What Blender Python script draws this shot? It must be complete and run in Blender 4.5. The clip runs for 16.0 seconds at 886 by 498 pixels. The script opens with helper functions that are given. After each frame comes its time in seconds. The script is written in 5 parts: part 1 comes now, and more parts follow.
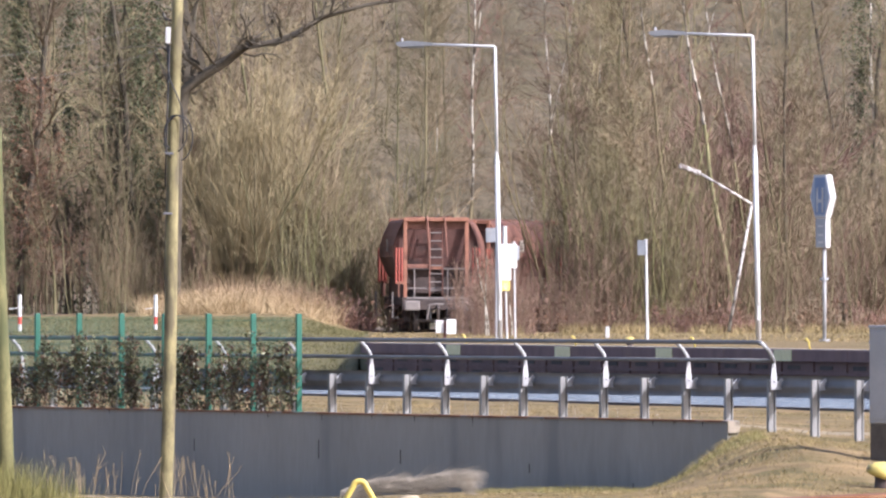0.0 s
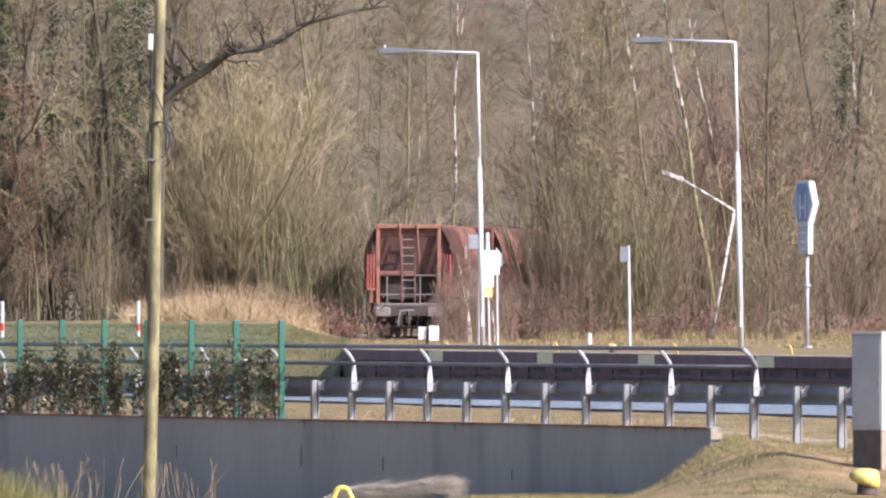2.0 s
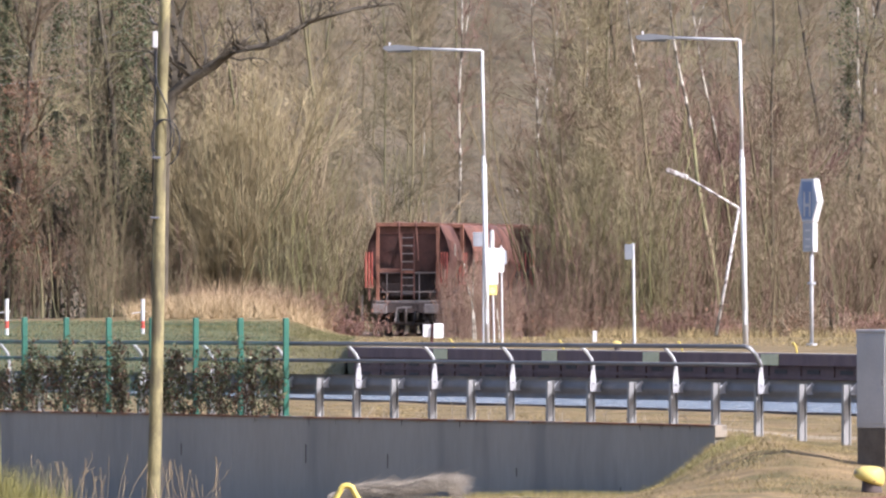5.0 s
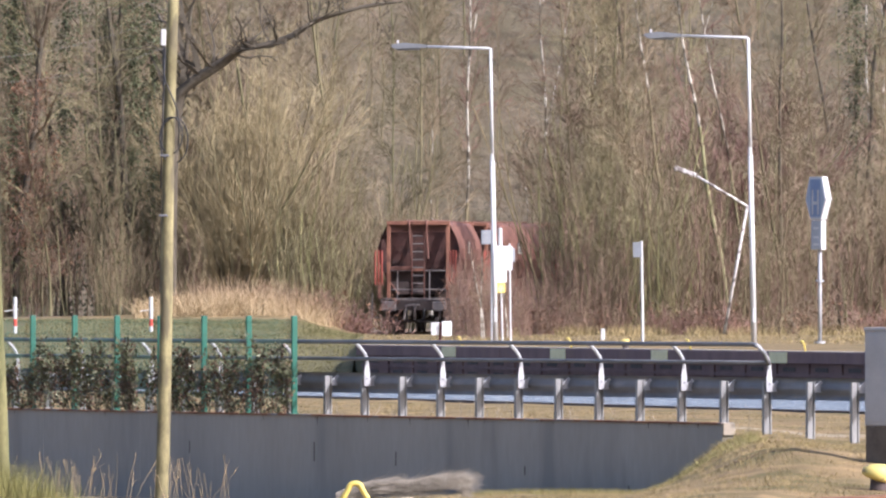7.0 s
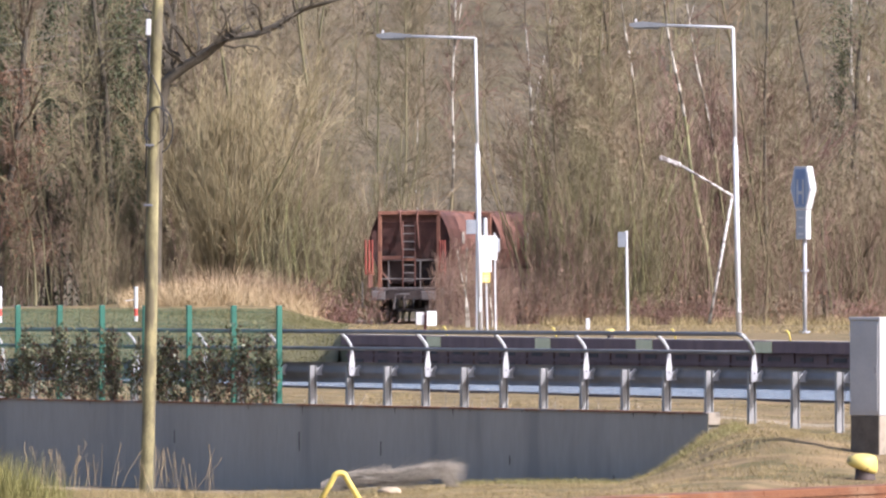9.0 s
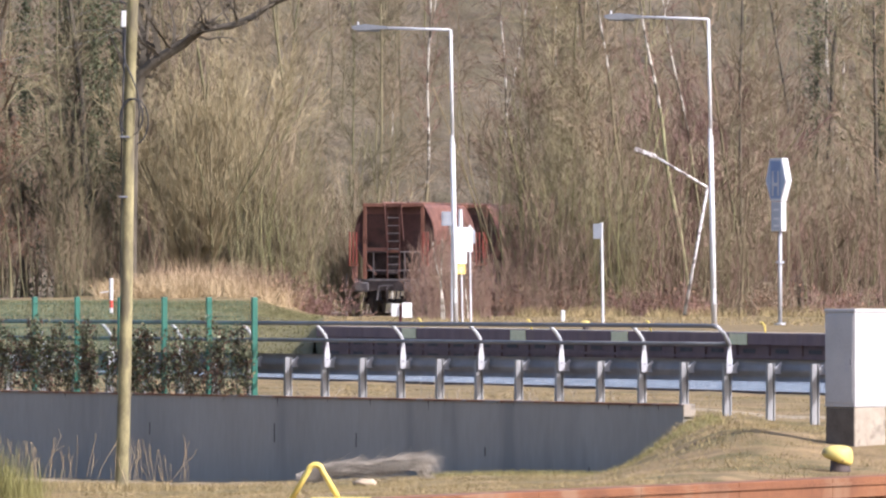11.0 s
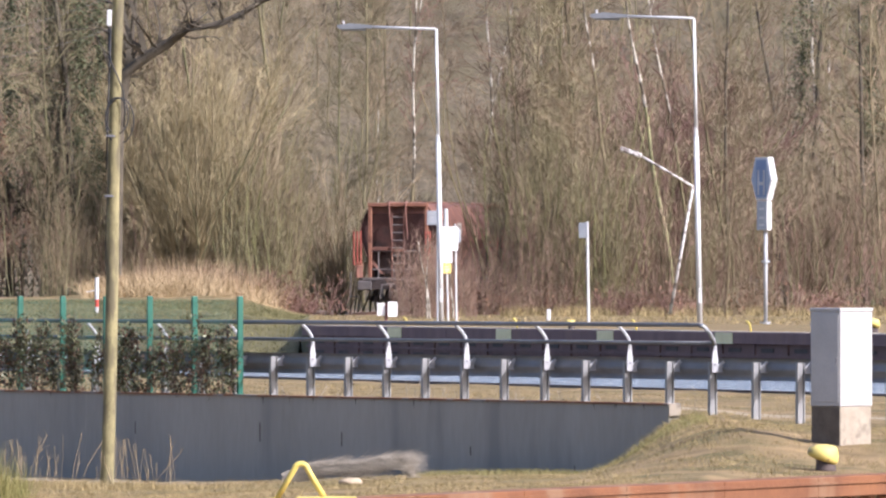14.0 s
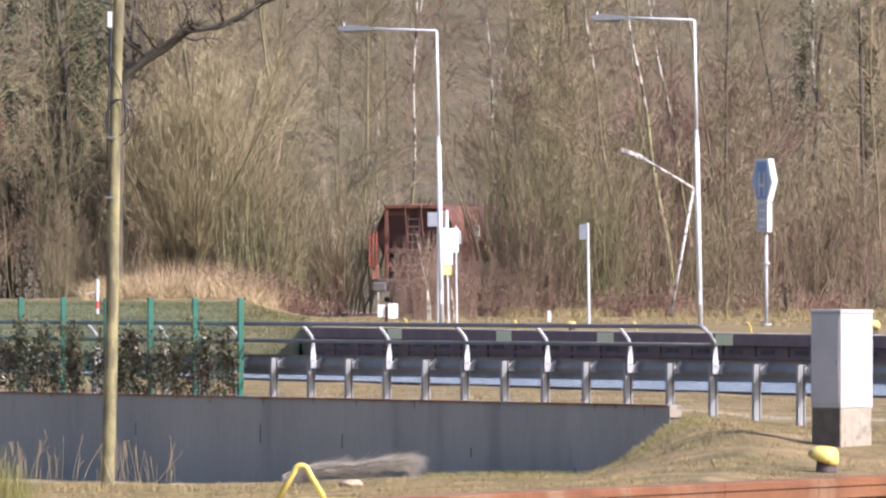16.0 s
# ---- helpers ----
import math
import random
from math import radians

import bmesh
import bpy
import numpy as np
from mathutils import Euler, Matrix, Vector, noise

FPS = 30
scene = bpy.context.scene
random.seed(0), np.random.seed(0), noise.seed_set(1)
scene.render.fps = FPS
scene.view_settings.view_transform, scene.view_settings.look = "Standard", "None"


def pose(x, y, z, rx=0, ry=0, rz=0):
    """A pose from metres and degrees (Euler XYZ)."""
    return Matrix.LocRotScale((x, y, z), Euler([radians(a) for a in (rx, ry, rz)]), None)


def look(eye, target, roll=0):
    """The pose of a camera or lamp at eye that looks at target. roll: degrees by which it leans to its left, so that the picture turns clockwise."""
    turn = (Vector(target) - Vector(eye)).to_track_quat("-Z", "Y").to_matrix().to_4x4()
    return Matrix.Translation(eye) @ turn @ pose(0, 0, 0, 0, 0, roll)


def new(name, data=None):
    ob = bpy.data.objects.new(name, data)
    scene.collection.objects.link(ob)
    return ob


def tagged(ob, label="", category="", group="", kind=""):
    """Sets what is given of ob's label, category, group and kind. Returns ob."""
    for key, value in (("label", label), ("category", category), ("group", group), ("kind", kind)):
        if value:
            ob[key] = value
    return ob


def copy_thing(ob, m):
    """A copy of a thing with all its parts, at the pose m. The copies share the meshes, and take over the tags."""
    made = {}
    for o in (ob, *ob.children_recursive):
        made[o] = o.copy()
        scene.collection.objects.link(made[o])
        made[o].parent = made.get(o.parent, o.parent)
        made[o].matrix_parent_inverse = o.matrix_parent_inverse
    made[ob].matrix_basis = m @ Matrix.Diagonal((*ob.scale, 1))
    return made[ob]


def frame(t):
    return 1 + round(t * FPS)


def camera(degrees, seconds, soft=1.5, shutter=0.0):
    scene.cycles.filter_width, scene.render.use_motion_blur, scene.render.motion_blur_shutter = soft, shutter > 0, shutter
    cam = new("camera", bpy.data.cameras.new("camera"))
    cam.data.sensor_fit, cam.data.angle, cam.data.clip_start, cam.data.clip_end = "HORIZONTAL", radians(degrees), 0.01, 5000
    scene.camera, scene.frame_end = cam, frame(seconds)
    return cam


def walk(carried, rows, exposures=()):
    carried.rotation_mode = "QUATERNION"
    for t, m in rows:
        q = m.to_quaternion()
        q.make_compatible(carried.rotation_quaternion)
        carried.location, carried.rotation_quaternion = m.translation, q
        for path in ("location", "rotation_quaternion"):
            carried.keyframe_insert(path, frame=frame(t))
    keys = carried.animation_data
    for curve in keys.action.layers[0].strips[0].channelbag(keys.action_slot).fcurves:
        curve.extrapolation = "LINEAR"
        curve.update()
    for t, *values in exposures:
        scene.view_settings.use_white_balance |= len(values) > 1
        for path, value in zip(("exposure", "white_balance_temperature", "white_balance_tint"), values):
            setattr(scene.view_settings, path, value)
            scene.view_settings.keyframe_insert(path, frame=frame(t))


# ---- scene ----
# The camera stands on the opposite bank of a lock basin with a long lens and only turns.
# World: x to the right, y away from the camera, z up; the verge under the guardrail is z = 0.
EYE = (0.0, 0.0, 1.87)
TURNS = [(0.0, 90.2985, 0.0), (0.5, 90.3066, -0.0323), (1.0, 90.3124, -0.0808), (1.5, 90.3189, -0.0946),
         (2.0, 90.3335, -0.0931), (2.5, 90.3612, -0.0958), (3.0, 90.372, -0.0861), (3.5, 90.3609, -0.0785),
         (4.0, 90.3459, -0.0846), (6.5, 90.3039, -0.0292), (7.0, 90.3097, -0.0242), (7.5, 90.3105, -0.0208),
         (8.0, 90.2954, -0.0342), (8.5, 90.2782, -0.065), (9.0, 90.2546, -0.1046), (11.5, 90.2096, -0.2636),
         (12.0, 90.2277, -0.2936), (12.5, 90.2281, -0.3228), (13.0, 90.2204, -0.322), (13.5, 90.2089, -0.3212),
         (14.0, 90.2058, -0.3136), (14.5, 90.2039, -0.3005), (15.0, 90.2127, -0.294), (15.5, 90.2181, -0.2986),
         (16.0, 90.2147, -0.3112)]
cam = camera(4.7256, 16.0, soft=2.3)
walk(cam, [(t, pose(*EYE, rx, 0, rz)) for t, rx, rz in TURNS], exposures=[(0.0, 0.86, 5700, 20), (16.0, 0.86, 5700, 20)])

# ---------------------------------------------------------------- light
SUN_AZ, SUN_EL = radians(-33), radians(37)      # from the right, a little towards the camera
to_sun = Vector((math.cos(SUN_EL) * math.cos(SUN_AZ), math.cos(SUN_EL) * math.sin(SUN_AZ), math.sin(SUN_EL)))
world = bpy.data.worlds.new("sky")
scene.world = world
world.use_nodes = True
wn = world.node_tree.nodes
sky = wn.new("ShaderNodeTexSky")
sky.sky_type, sky.sun_disc = "NISHITA", False
sky.sun_elevation, sky.sun_rotation = SUN_EL, math.pi / 2 - SUN_AZ
sky.dust_density, sky.air_density = 4.0, 1.0
world.node_tree.links.new(sky.outputs[0], wn["Background"].inputs[0])
wn["Background"].inputs[1].default_value = 0.135
sun = new("sun", bpy.data.lights.new("sun", "SUN"))
sun.data.energy, sun.data.angle, sun.data.color = 3.95, radians(0.53), (1.0, 0.94, 0.86)
sun.matrix_world = look(to_sun * 100, (0, 0, 0))


# ---------------------------------------------------------------- materials
def surf(name, a, b, rough=0.8, scale=3.0, fine=40.0, metal=0.0, bump=0.3, dist=0.01, c=None, c_at=0.62, c_scale=1.2,
         vary=0.0, island=0.0, stretch=(1, 1, 1), spec=0.5):
    """A surface that goes between colours a and b with coarse and fine grain, with patches of c (stain, rust, moss)."""
    m = bpy.data.materials.new(name)
    m.use_nodes = True
    nt = m.node_tree
    n, link = nt.nodes, nt.links.new
    p = n["Principled BSDF"]
    co = n.new("ShaderNodeTexCoord")
    mp = n.new("ShaderNodeMapping")
    mp.inputs["Scale"].default_value = stretch
    link(co.outputs["Object"], mp.inputs[0])
    n1, n2 = n.new("ShaderNodeTexNoise"), n.new("ShaderNodeTexNoise")
    n1.inputs["Scale"].default_value, n2.inputs["Scale"].default_value = scale, fine
    n1.inputs["Detail"].default_value, n2.inputs["Detail"].default_value = 5, 3
    link(mp.outputs[0], n1.inputs[0]), link(mp.outputs[0], n2.inputs[0])
    add = n.new("ShaderNodeMath")
    add.operation = "MULTIPLY_ADD"
    add.inputs[1].default_value = 0.45
    link(n2.outputs[0], add.inputs[0])
    link(n1.outputs[0], add.inputs[2])
    ramp = n.new("ShaderNodeValToRGB")
    ramp.color_ramp.elements[0].position, ramp.color_ramp.elements[1].position = 0.5, 0.95
    ramp.color_ramp.elements[0].color, ramp.color_ramp.elements[1].color = (*a, 1), (*b, 1)
    link(add.outputs[0], ramp.inputs[0])
    colour = ramp.outputs[0]
    if c:
        n3 = n.new("ShaderNodeTexNoise")
        n3.inputs["Scale"].default_value, n3.inputs["Detail"].default_value = c_scale, 6
        link(mp.outputs[0], n3.inputs[0])
        r3 = n.new("ShaderNodeValToRGB")
        r3.color_ramp.elements[0].position, r3.color_ramp.elements[1].position = c_at - 0.06, c_at + 0.06
        link(n3.outputs[0], r3.inputs[0])
        mix = n.new("ShaderNodeMix")
        mix.data_type = "RGBA"
        link(r3.outputs[0], mix.inputs["Factor"])
        link(colour, mix.inputs["A"])
        mix.inputs["B"].default_value = (*c, 1)
        colour = mix.outputs["Result"]
    if vary or island:
        src = n.new("ShaderNodeObjectInfo").outputs["Random"] if vary else n.new("ShaderNodeNewGeometry").outputs["Random Per Island"]
        k = vary or island
        mr = n.new("ShaderNodeMapRange")
        mr.inputs["To Min"].default_value, mr.inputs["To Max"].default_value = 1 - k, 1 + k
        link(src, mr.inputs["Value"])
        hsv = n.new("ShaderNodeHueSaturation")
        link(mr.outputs[0], hsv.inputs["Value"])
        if vary:                                      # a little hue of its own for each plant
            mu, fr, hu = n.new("ShaderNodeMath"), n.new("ShaderNodeMath"), n.new("ShaderNodeMapRange")
            mu.operation, fr.operation = "MULTIPLY", "FRACT"
            mu.inputs[1].default_value = 17.0
            link(src, mu.inputs[0]), link(mu.outputs[0], fr.inputs[0]), link(fr.outputs[0], hu.inputs["Value"])
            hu.inputs["To Min"].default_value, hu.inputs["To Max"].default_value = 0.475, 0.53
            link(hu.outputs[0], hsv.inputs["Hue"])
        link(colour, hsv.inputs["Color"])
        colour = hsv.outputs[0]
    link(colour, p.inputs["Base Color"])
    p.inputs["Roughness"].default_value, p.inputs["Metallic"].default_value = rough, metal
    p.inputs["Specular IOR Level"].default_value = spec
    if bump:
        bp = n.new("ShaderNodeBump")
        bp.inputs["Strength"].default_value, bp.inputs["Distance"].default_value = bump, dist
        link(add.outputs[0], bp.inputs["Height"])
        link(bp.outputs[0], p.inputs["Normal"])
    return m


M_LAWN = surf("lawn", (0.085, 0.081, 0.038), (0.155, 0.137, 0.068), 0.95, 0.5, 9, c=(0.12, 0.1, 0.052), c_at=0.58, c_scale=0.35, dist=0.04, spec=0.1)
M_DRY = surf("dry_grass_ground", (0.15, 0.108, 0.054), (0.29, 0.208, 0.106), 0.95, 1.3, 13, c=(0.125, 0.104, 0.047), c_at=0.53, c_scale=0.6, dist=0.05, spec=0.1)
M_LITTER = surf("leaf_litter", (0.13, 0.1, 0.07), (0.23, 0.18, 0.13), 0.95, 0.9, 14, c=(0.09, 0.075, 0.035), c_at=0.6, c_scale=0.3, dist=0.05, spec=0.1)
M_HILL = surf("wooded_slope_litter", (0.092, 0.074, 0.045), (0.178, 0.143, 0.092), 0.95, 1.6, 7, c=(0.118, 0.098, 0.056), c_at=0.52, c_scale=0.22, dist=0.3, bump=0.8, spec=0.1, stretch=(1.6, 0.5, 0.6))
M_PATH = surf("gravel_path", (0.2, 0.165, 0.11), (0.36, 0.3, 0.2), 0.95, 2, 30, spec=0.1)
M_BED = surf("basin_mud", (0.05, 0.045, 0.035), (0.09, 0.08, 0.06), 0.9)
M_CONC = surf("grey_sheet_wall", (0.238, 0.222, 0.19), (0.305, 0.285, 0.245), 0.8, 0.5, 12, c=(0.2, 0.19, 0.17), c_at=0.6, c_scale=0.9, bump=0.15, stretch=(1, 1, 0.25))
M_CAPRUST = surf("rusty_wall_cap", (0.14, 0.055, 0.028), (0.3, 0.15, 0.08), 0.9, 2, 30, c=(0.2, 0.19, 0.18), c_at=0.58, c_scale=2)
M_STAIN = surf("dark_rust_run", (0.05, 0.042, 0.04), (0.09, 0.07, 0.06), 0.9, 4, 40)
M_RUST = surf("orange_rust_steel", (0.12, 0.044, 0.015), (0.215, 0.086, 0.03), 0.85, 1.2, 25, c=(0.2, 0.11, 0.055), c_at=0.6, c_scale=1.0, bump=0.2, stretch=(1, 1, 0.4))
M_GALV = surf("galvanised_steel", (0.13, 0.13, 0.135), (0.2, 0.2, 0.205), 0.65, 4, 50, metal=0.0, bump=0.05)
M_GALVD = surf("weathered_galvanised", (0.125, 0.125, 0.125), (0.205, 0.205, 0.205), 0.6, 2, 40, metal=0.2, bump=0.05, stretch=(1, 1, 3))
M_WHITE = surf("white_paint", (0.52, 0.515, 0.5), (0.63, 0.625, 0.605), 0.5, 3, 60, c=(0.5, 0.48, 0.44), c_at=0.72, c_scale=4, bump=0.03)
M_BRK = surf("pale_zinc", (0.33, 0.33, 0.33), (0.45, 0.45, 0.45), 0.5, 4, 50, bump=0.03)
M_POST = surf("dull_zinc_post", (0.22, 0.218, 0.21), (0.3, 0.298, 0.288), 0.6, 4, 50, metal=0.5, bump=0.05, stretch=(1, 1, 0.3))
M_CREAM = surf("pale_concrete", (0.32, 0.285, 0.23), (0.44, 0.395, 0.32), 0.9, 4, 40, c=(0.25, 0.22, 0.18), c_at=0.62, c_scale=3)
M_CAB = surf("light_grey_cabinet", (0.35, 0.342, 0.326), (0.43, 0.418, 0.396), 0.5, 2, 40, c=(0.36, 0.36, 0.37), c_at=0.66, c_scale=3, bump=0.03)
M_GREEN = surf("green_coated_steel", (0.008, 0.088, 0.056), (0.016, 0.128, 0.083), 0.45, 3, 40, bump=0.03)
M_YEL = surf("yellow_paint", (0.55, 0.43, 0.08), (0.66, 0.53, 0.14), 0.5, 4, 60, c=(0.35, 0.22, 0.05), c_at=0.7, c_scale=6, bump=0.05)
M_YELWORN = surf("worn_yellow_paint", (0.52, 0.41, 0.1), (0.64, 0.52, 0.16), 0.55, 6, 60, c=(0.12, 0.055, 0.05), c_at=0.66, c_scale=9, bump=0.1)
M_RED = surf("red_paint", (0.55, 0.05, 0.03), (0.65, 0.08, 0.05), 0.5, 4, 60, bump=0.03)
M_BLUE = surf("blue_sign_face", (0.14, 0.2, 0.33), (0.18, 0.24, 0.37), 0.4, 4, 60, bump=0.02)
M_PALEBLUE = surf("faded_grey_blue", (0.27, 0.32, 0.4), (0.33, 0.38, 0.46), 0.45, 4, 60, bump=0.02)
M_GREY = surf("grey_paint", (0.32, 0.34, 0.36), (0.42, 0.44, 0.46), 0.5, 3, 40, bump=0.03)
M_LAMP = surf("grey_lamp_housing", (0.125, 0.132, 0.14), (0.18, 0.188, 0.196), 0.5, 3, 40, bump=0.03)
M_BLACK = surf("black_rubber", (0.012, 0.012, 0.013), (0.03, 0.03, 0.03), 0.6, 5, 40)
M_DKRED = surf("dark_red_post", (0.12, 0.03, 0.03), (0.18, 0.06, 0.05), 0.7, 5, 40)
M_DARK = surf("dark_brown_steel", (0.125, 0.066, 0.056), (0.2, 0.112, 0.094), 0.8, 1.5, 20, c=(0.18, 0.1, 0.075), c_at=0.6, c_scale=0.8, stretch=(1, 1, 0.3))
M_PALEG = surf("pale_green_plate", (0.68, 0.58, 0.29), (0.78, 0.68, 0.37), 0.7, 5, 40)
M_WOOD = surf("weathered_pole_wood", (0.13, 0.11, 0.05), (0.32, 0.278, 0.13), 0.85, 7, 60, c=(0.13, 0.11, 0.06), c_at=0.54, c_scale=6, stretch=(1, 1, 0.3), bump=0.4)
M_MOSSWOOD = surf("mossy_pole_wood", (0.1, 0.097, 0.036), (0.22, 0.2, 0.082), 0.9, 5, 50, c=(0.085, 0.092, 0.035), c_at=0.52, c_scale=3, stretch=(1, 1, 0.3), bump=0.4)
M_PLINTH = surf("weathered_plinth", (0.25, 0.21, 0.155), (0.36, 0.31, 0.235), 0.9, 4, 40, c=(0.14, 0.12, 0.09), c_at=0.6, c_scale=3)
M_STONE = surf("pale_stone", (0.28, 0.22, 0.14), (0.42, 0.34, 0.23), 0.9, 8, 50)
M_WAG = surf("faded_red_brown_wagon_paint", (0.15, 0.068, 0.047), (0.25, 0.118, 0.082), 0.75, 0.9, 14, c=(0.11, 0.055, 0.042), c_at=0.56, c_scale=0.8, stretch=(1, 1, 0.5), bump=0.1)
M_WAGO = surf("orange_brown_wagon_frame", (0.24, 0.105, 0.065), (0.36, 0.165, 0.1), 0.7, 2, 20, c=(0.16, 0.07, 0.045), c_at=0.6, c_scale=2)
M_WAGD = surf("sooty_wagon_steel", (0.04, 0.03, 0.027), (0.09, 0.066, 0.056), 0.8, 2, 20)
# darker copy of the wagon paint, with the end's shade in its colour
M_WAGSHADE = surf("shade_dark_wagon_end_sheet", (0.085, 0.041, 0.034), (0.155, 0.074, 0.056), 0.8, 1.5, 18, c=(0.06, 0.035, 0.03), c_at=0.55, c_scale=1.5)
M_SHADESIDE = surf("shaded_side_concrete", (0.075, 0.062, 0.048), (0.14, 0.118, 0.09), 0.9, 4, 40)
M_STEEL = surf("bare_wheel_steel", (0.12, 0.1, 0.09), (0.2, 0.17, 0.15), 0.5, 4, 40, metal=0.7)
M_BUFF = surf("greasy_grey_buffer", (0.14, 0.125, 0.115), (0.24, 0.21, 0.19), 0.6, 5, 40)
M_ORANGE = surf("signal_red_handrail", (0.3, 0.065, 0.045), (0.4, 0.1, 0.068), 0.5, 4, 50)
M_BALLAST = surf("track_ballast", (0.1, 0.085, 0.07), (0.24, 0.2, 0.17), 0.95, 5, 22, dist=0.05)
M_SLEEPER = surf("concrete_sleeper", (0.22, 0.2, 0.17), (0.3, 0.28, 0.24), 0.9, 4, 30)
M_RAIL = surf("rail_steel", (0.12, 0.07, 0.05), (0.2, 0.12, 0.08), 0.6, 4, 30, metal=0.5)
# bark, twigs and leaves
M_BARK = surf("olive_bark", (0.135, 0.115, 0.064), (0.225, 0.195, 0.11), 0.95, 1.5, 18, vary=0.3, stretch=(1, 1, 0.3), spec=0.1)
M_TWIG = surf("tan_twigs", (0.176, 0.139, 0.085), (0.265, 0.212, 0.131), 0.95, 0.6, 6, vary=0.25, bump=0, spec=0.1)
M_TWIGR = surf("reddish_twigs", (0.168, 0.112, 0.079), (0.252, 0.175, 0.127), 0.95, 0.6, 6, vary=0.25, bump=0, spec=0.1)
M_TWIGG = surf("grey_brown_twigs", (0.15, 0.122, 0.076), (0.222, 0.182, 0.116), 0.95, 0.6, 6, vary=0.25, bump=0, spec=0.1)
M_DBARK = surf("dark_oak_bark", (0.055, 0.047, 0.036), (0.125, 0.107, 0.078), 0.95, 2, 18, spec=0.1)
M_BIRCH = surf("white_birch_bark", (0.42, 0.38, 0.3), (0.65, 0.6, 0.5), 0.8, 3, 20, c=(0.12, 0.1, 0.07), c_at=0.49, c_scale=1.1, stretch=(1, 1, 1.6), spec=0.1)
M_IVY = surf("dark_ivy_leaf", (0.052, 0.062, 0.028), (0.115, 0.126, 0.058), 0.6, 2, 20, island=0.5, bump=0, spec=0.3)
M_LEAF = surf("creeper_leaf", (0.05, 0.06, 0.025), (0.135, 0.135, 0.06), 0.75, 2, 20, island=0.6, bump=0, c=(0.1, 0.062, 0.038), c_at=0.58, c_scale=1.3)
M_GLINTLEAF = surf("glint_pale_leaf", (0.17, 0.18, 0.1), (0.36, 0.35, 0.22), 0.4, 2, 20, island=0.5, bump=0)
M_BROWNLEAF = surf("withered_leaf", (0.14, 0.075, 0.045), (0.26, 0.145, 0.085), 0.8, 2, 20, island=0.5, bump=0, spec=0.2)
M_CREEPB = surf("withered_creeper_leaf", (0.08, 0.05, 0.033), (0.17, 0.1, 0.062), 0.8, 2, 20, island=0.5, bump=0, spec=0.2)
M_TWIGY = surf("straw_tan_twigs", (0.225, 0.178, 0.108), (0.34, 0.272, 0.17), 0.95, 0.6, 6, vary=0.15, bump=0, spec=0.1)
M_TWIGP = surf("rosy_tan_twigs", (0.242, 0.177, 0.11), (0.36, 0.268, 0.17), 0.95, 0.5, 5, vary=0.12, bump=0, spec=0.1)
M_POLE = surf("yellow_olive_bark", (0.165, 0.145, 0.07), (0.265, 0.232, 0.118), 0.95, 1.2, 15, vary=0.2, bump=0, spec=0.1, stretch=(1, 1, 0.3))
M_REED = surf("dry_reed", (0.3, 0.22, 0.115), (0.5, 0.385, 0.22), 0.9, 0.8, 8, island=0.35, bump=0, spec=0.2)
M_STALK = surf("dry_stalk", (0.24, 0.17, 0.1), (0.42, 0.31, 0.19), 0.9, 0.8, 8, island=0.4, bump=0, spec=0.1)
M_BLADE = surf("grass_blade", (0.16, 0.13, 0.056), (0.34, 0.26, 0.13), 0.9, 0.8, 8, island=0.45, bump=0, spec=0.2)
M_OLIVEBLADE = surf("olive_grass_blade", (0.18, 0.142, 0.06), (0.32, 0.25, 0.115), 0.9, 0.8, 8, island=0.45, bump=0, spec=0.2)
M_LAWNBLADE = surf("lawn_blade", (0.1, 0.098, 0.04), (0.2, 0.178, 0.082), 0.9, 0.8, 8, island=0.4, bump=0, spec=0.2)
M_GREENBLADE = surf("green_grass_blade", (0.145, 0.132, 0.05), (0.25, 0.222, 0.09), 0.9, 0.8, 8, island=0.4, bump=0, spec=0.2)
M_TALLGRASS = surf("yellow_green_grass", (0.115, 0.115, 0.035), (0.24, 0.215, 0.08), 0.9, 0.8, 8, island=0.4, bump=0, spec=0.2)
M_BRUSH = surf("grey_dead_brush", (0.19, 0.165, 0.13), (0.38, 0.335, 0.265), 0.95, 3, 20, island=0.4, bump=0, spec=0.1)


def water_material():
    m = bpy.data.materials.new("rippled_canal_water")
    m.use_nodes = True
    n, link = m.node_tree.nodes, m.node_tree.links.new
    p = n["Principled BSDF"]
    p.inputs["Base Color"].default_value = (0.22, 0.245, 0.26, 1)
    p.inputs["Roughness"].default_value, p.inputs["IOR"].default_value = 0.2, 1.33
    co, a, b = n.new("ShaderNodeTexCoord"), n.new("ShaderNodeTexNoise"), n.new("ShaderNodeBump")
    a.inputs["Scale"].default_value, a.inputs["Detail"].default_value = 3.0, 6
    link(co.outputs["Object"], a.inputs[0])
    link(a.outputs[0], b.inputs["Height"])
    b.inputs["Strength"].default_value, b.inputs["Distance"].default_value = 1.0, 0.6
    link(b.outputs[0], p.inputs["Normal"])
    return m


M_WATER = water_material()


# ---------------------------------------------------------------- building blocks
def part(name, bm, material, parent=None, label="", smooth=False, m=None):
    me = bpy.data.meshes.new(name)
    bm.normal_update()
    if smooth:
        for f in bm.faces:
            f.smooth = True
    bm.to_mesh(me)
    bm.free()
    me.materials.append(material)
    ob = new(name, me)
    if parent:
        ob.parent = parent
    if m:
        ob.matrix_basis = m
    return tagged(ob, label)


def thing(name, m, label, category, group="", kind=""):
    ob = new(name)
    ob.empty_display_size = 0.2
    ob.matrix_basis = m
    return tagged(ob, label, category, group, kind)


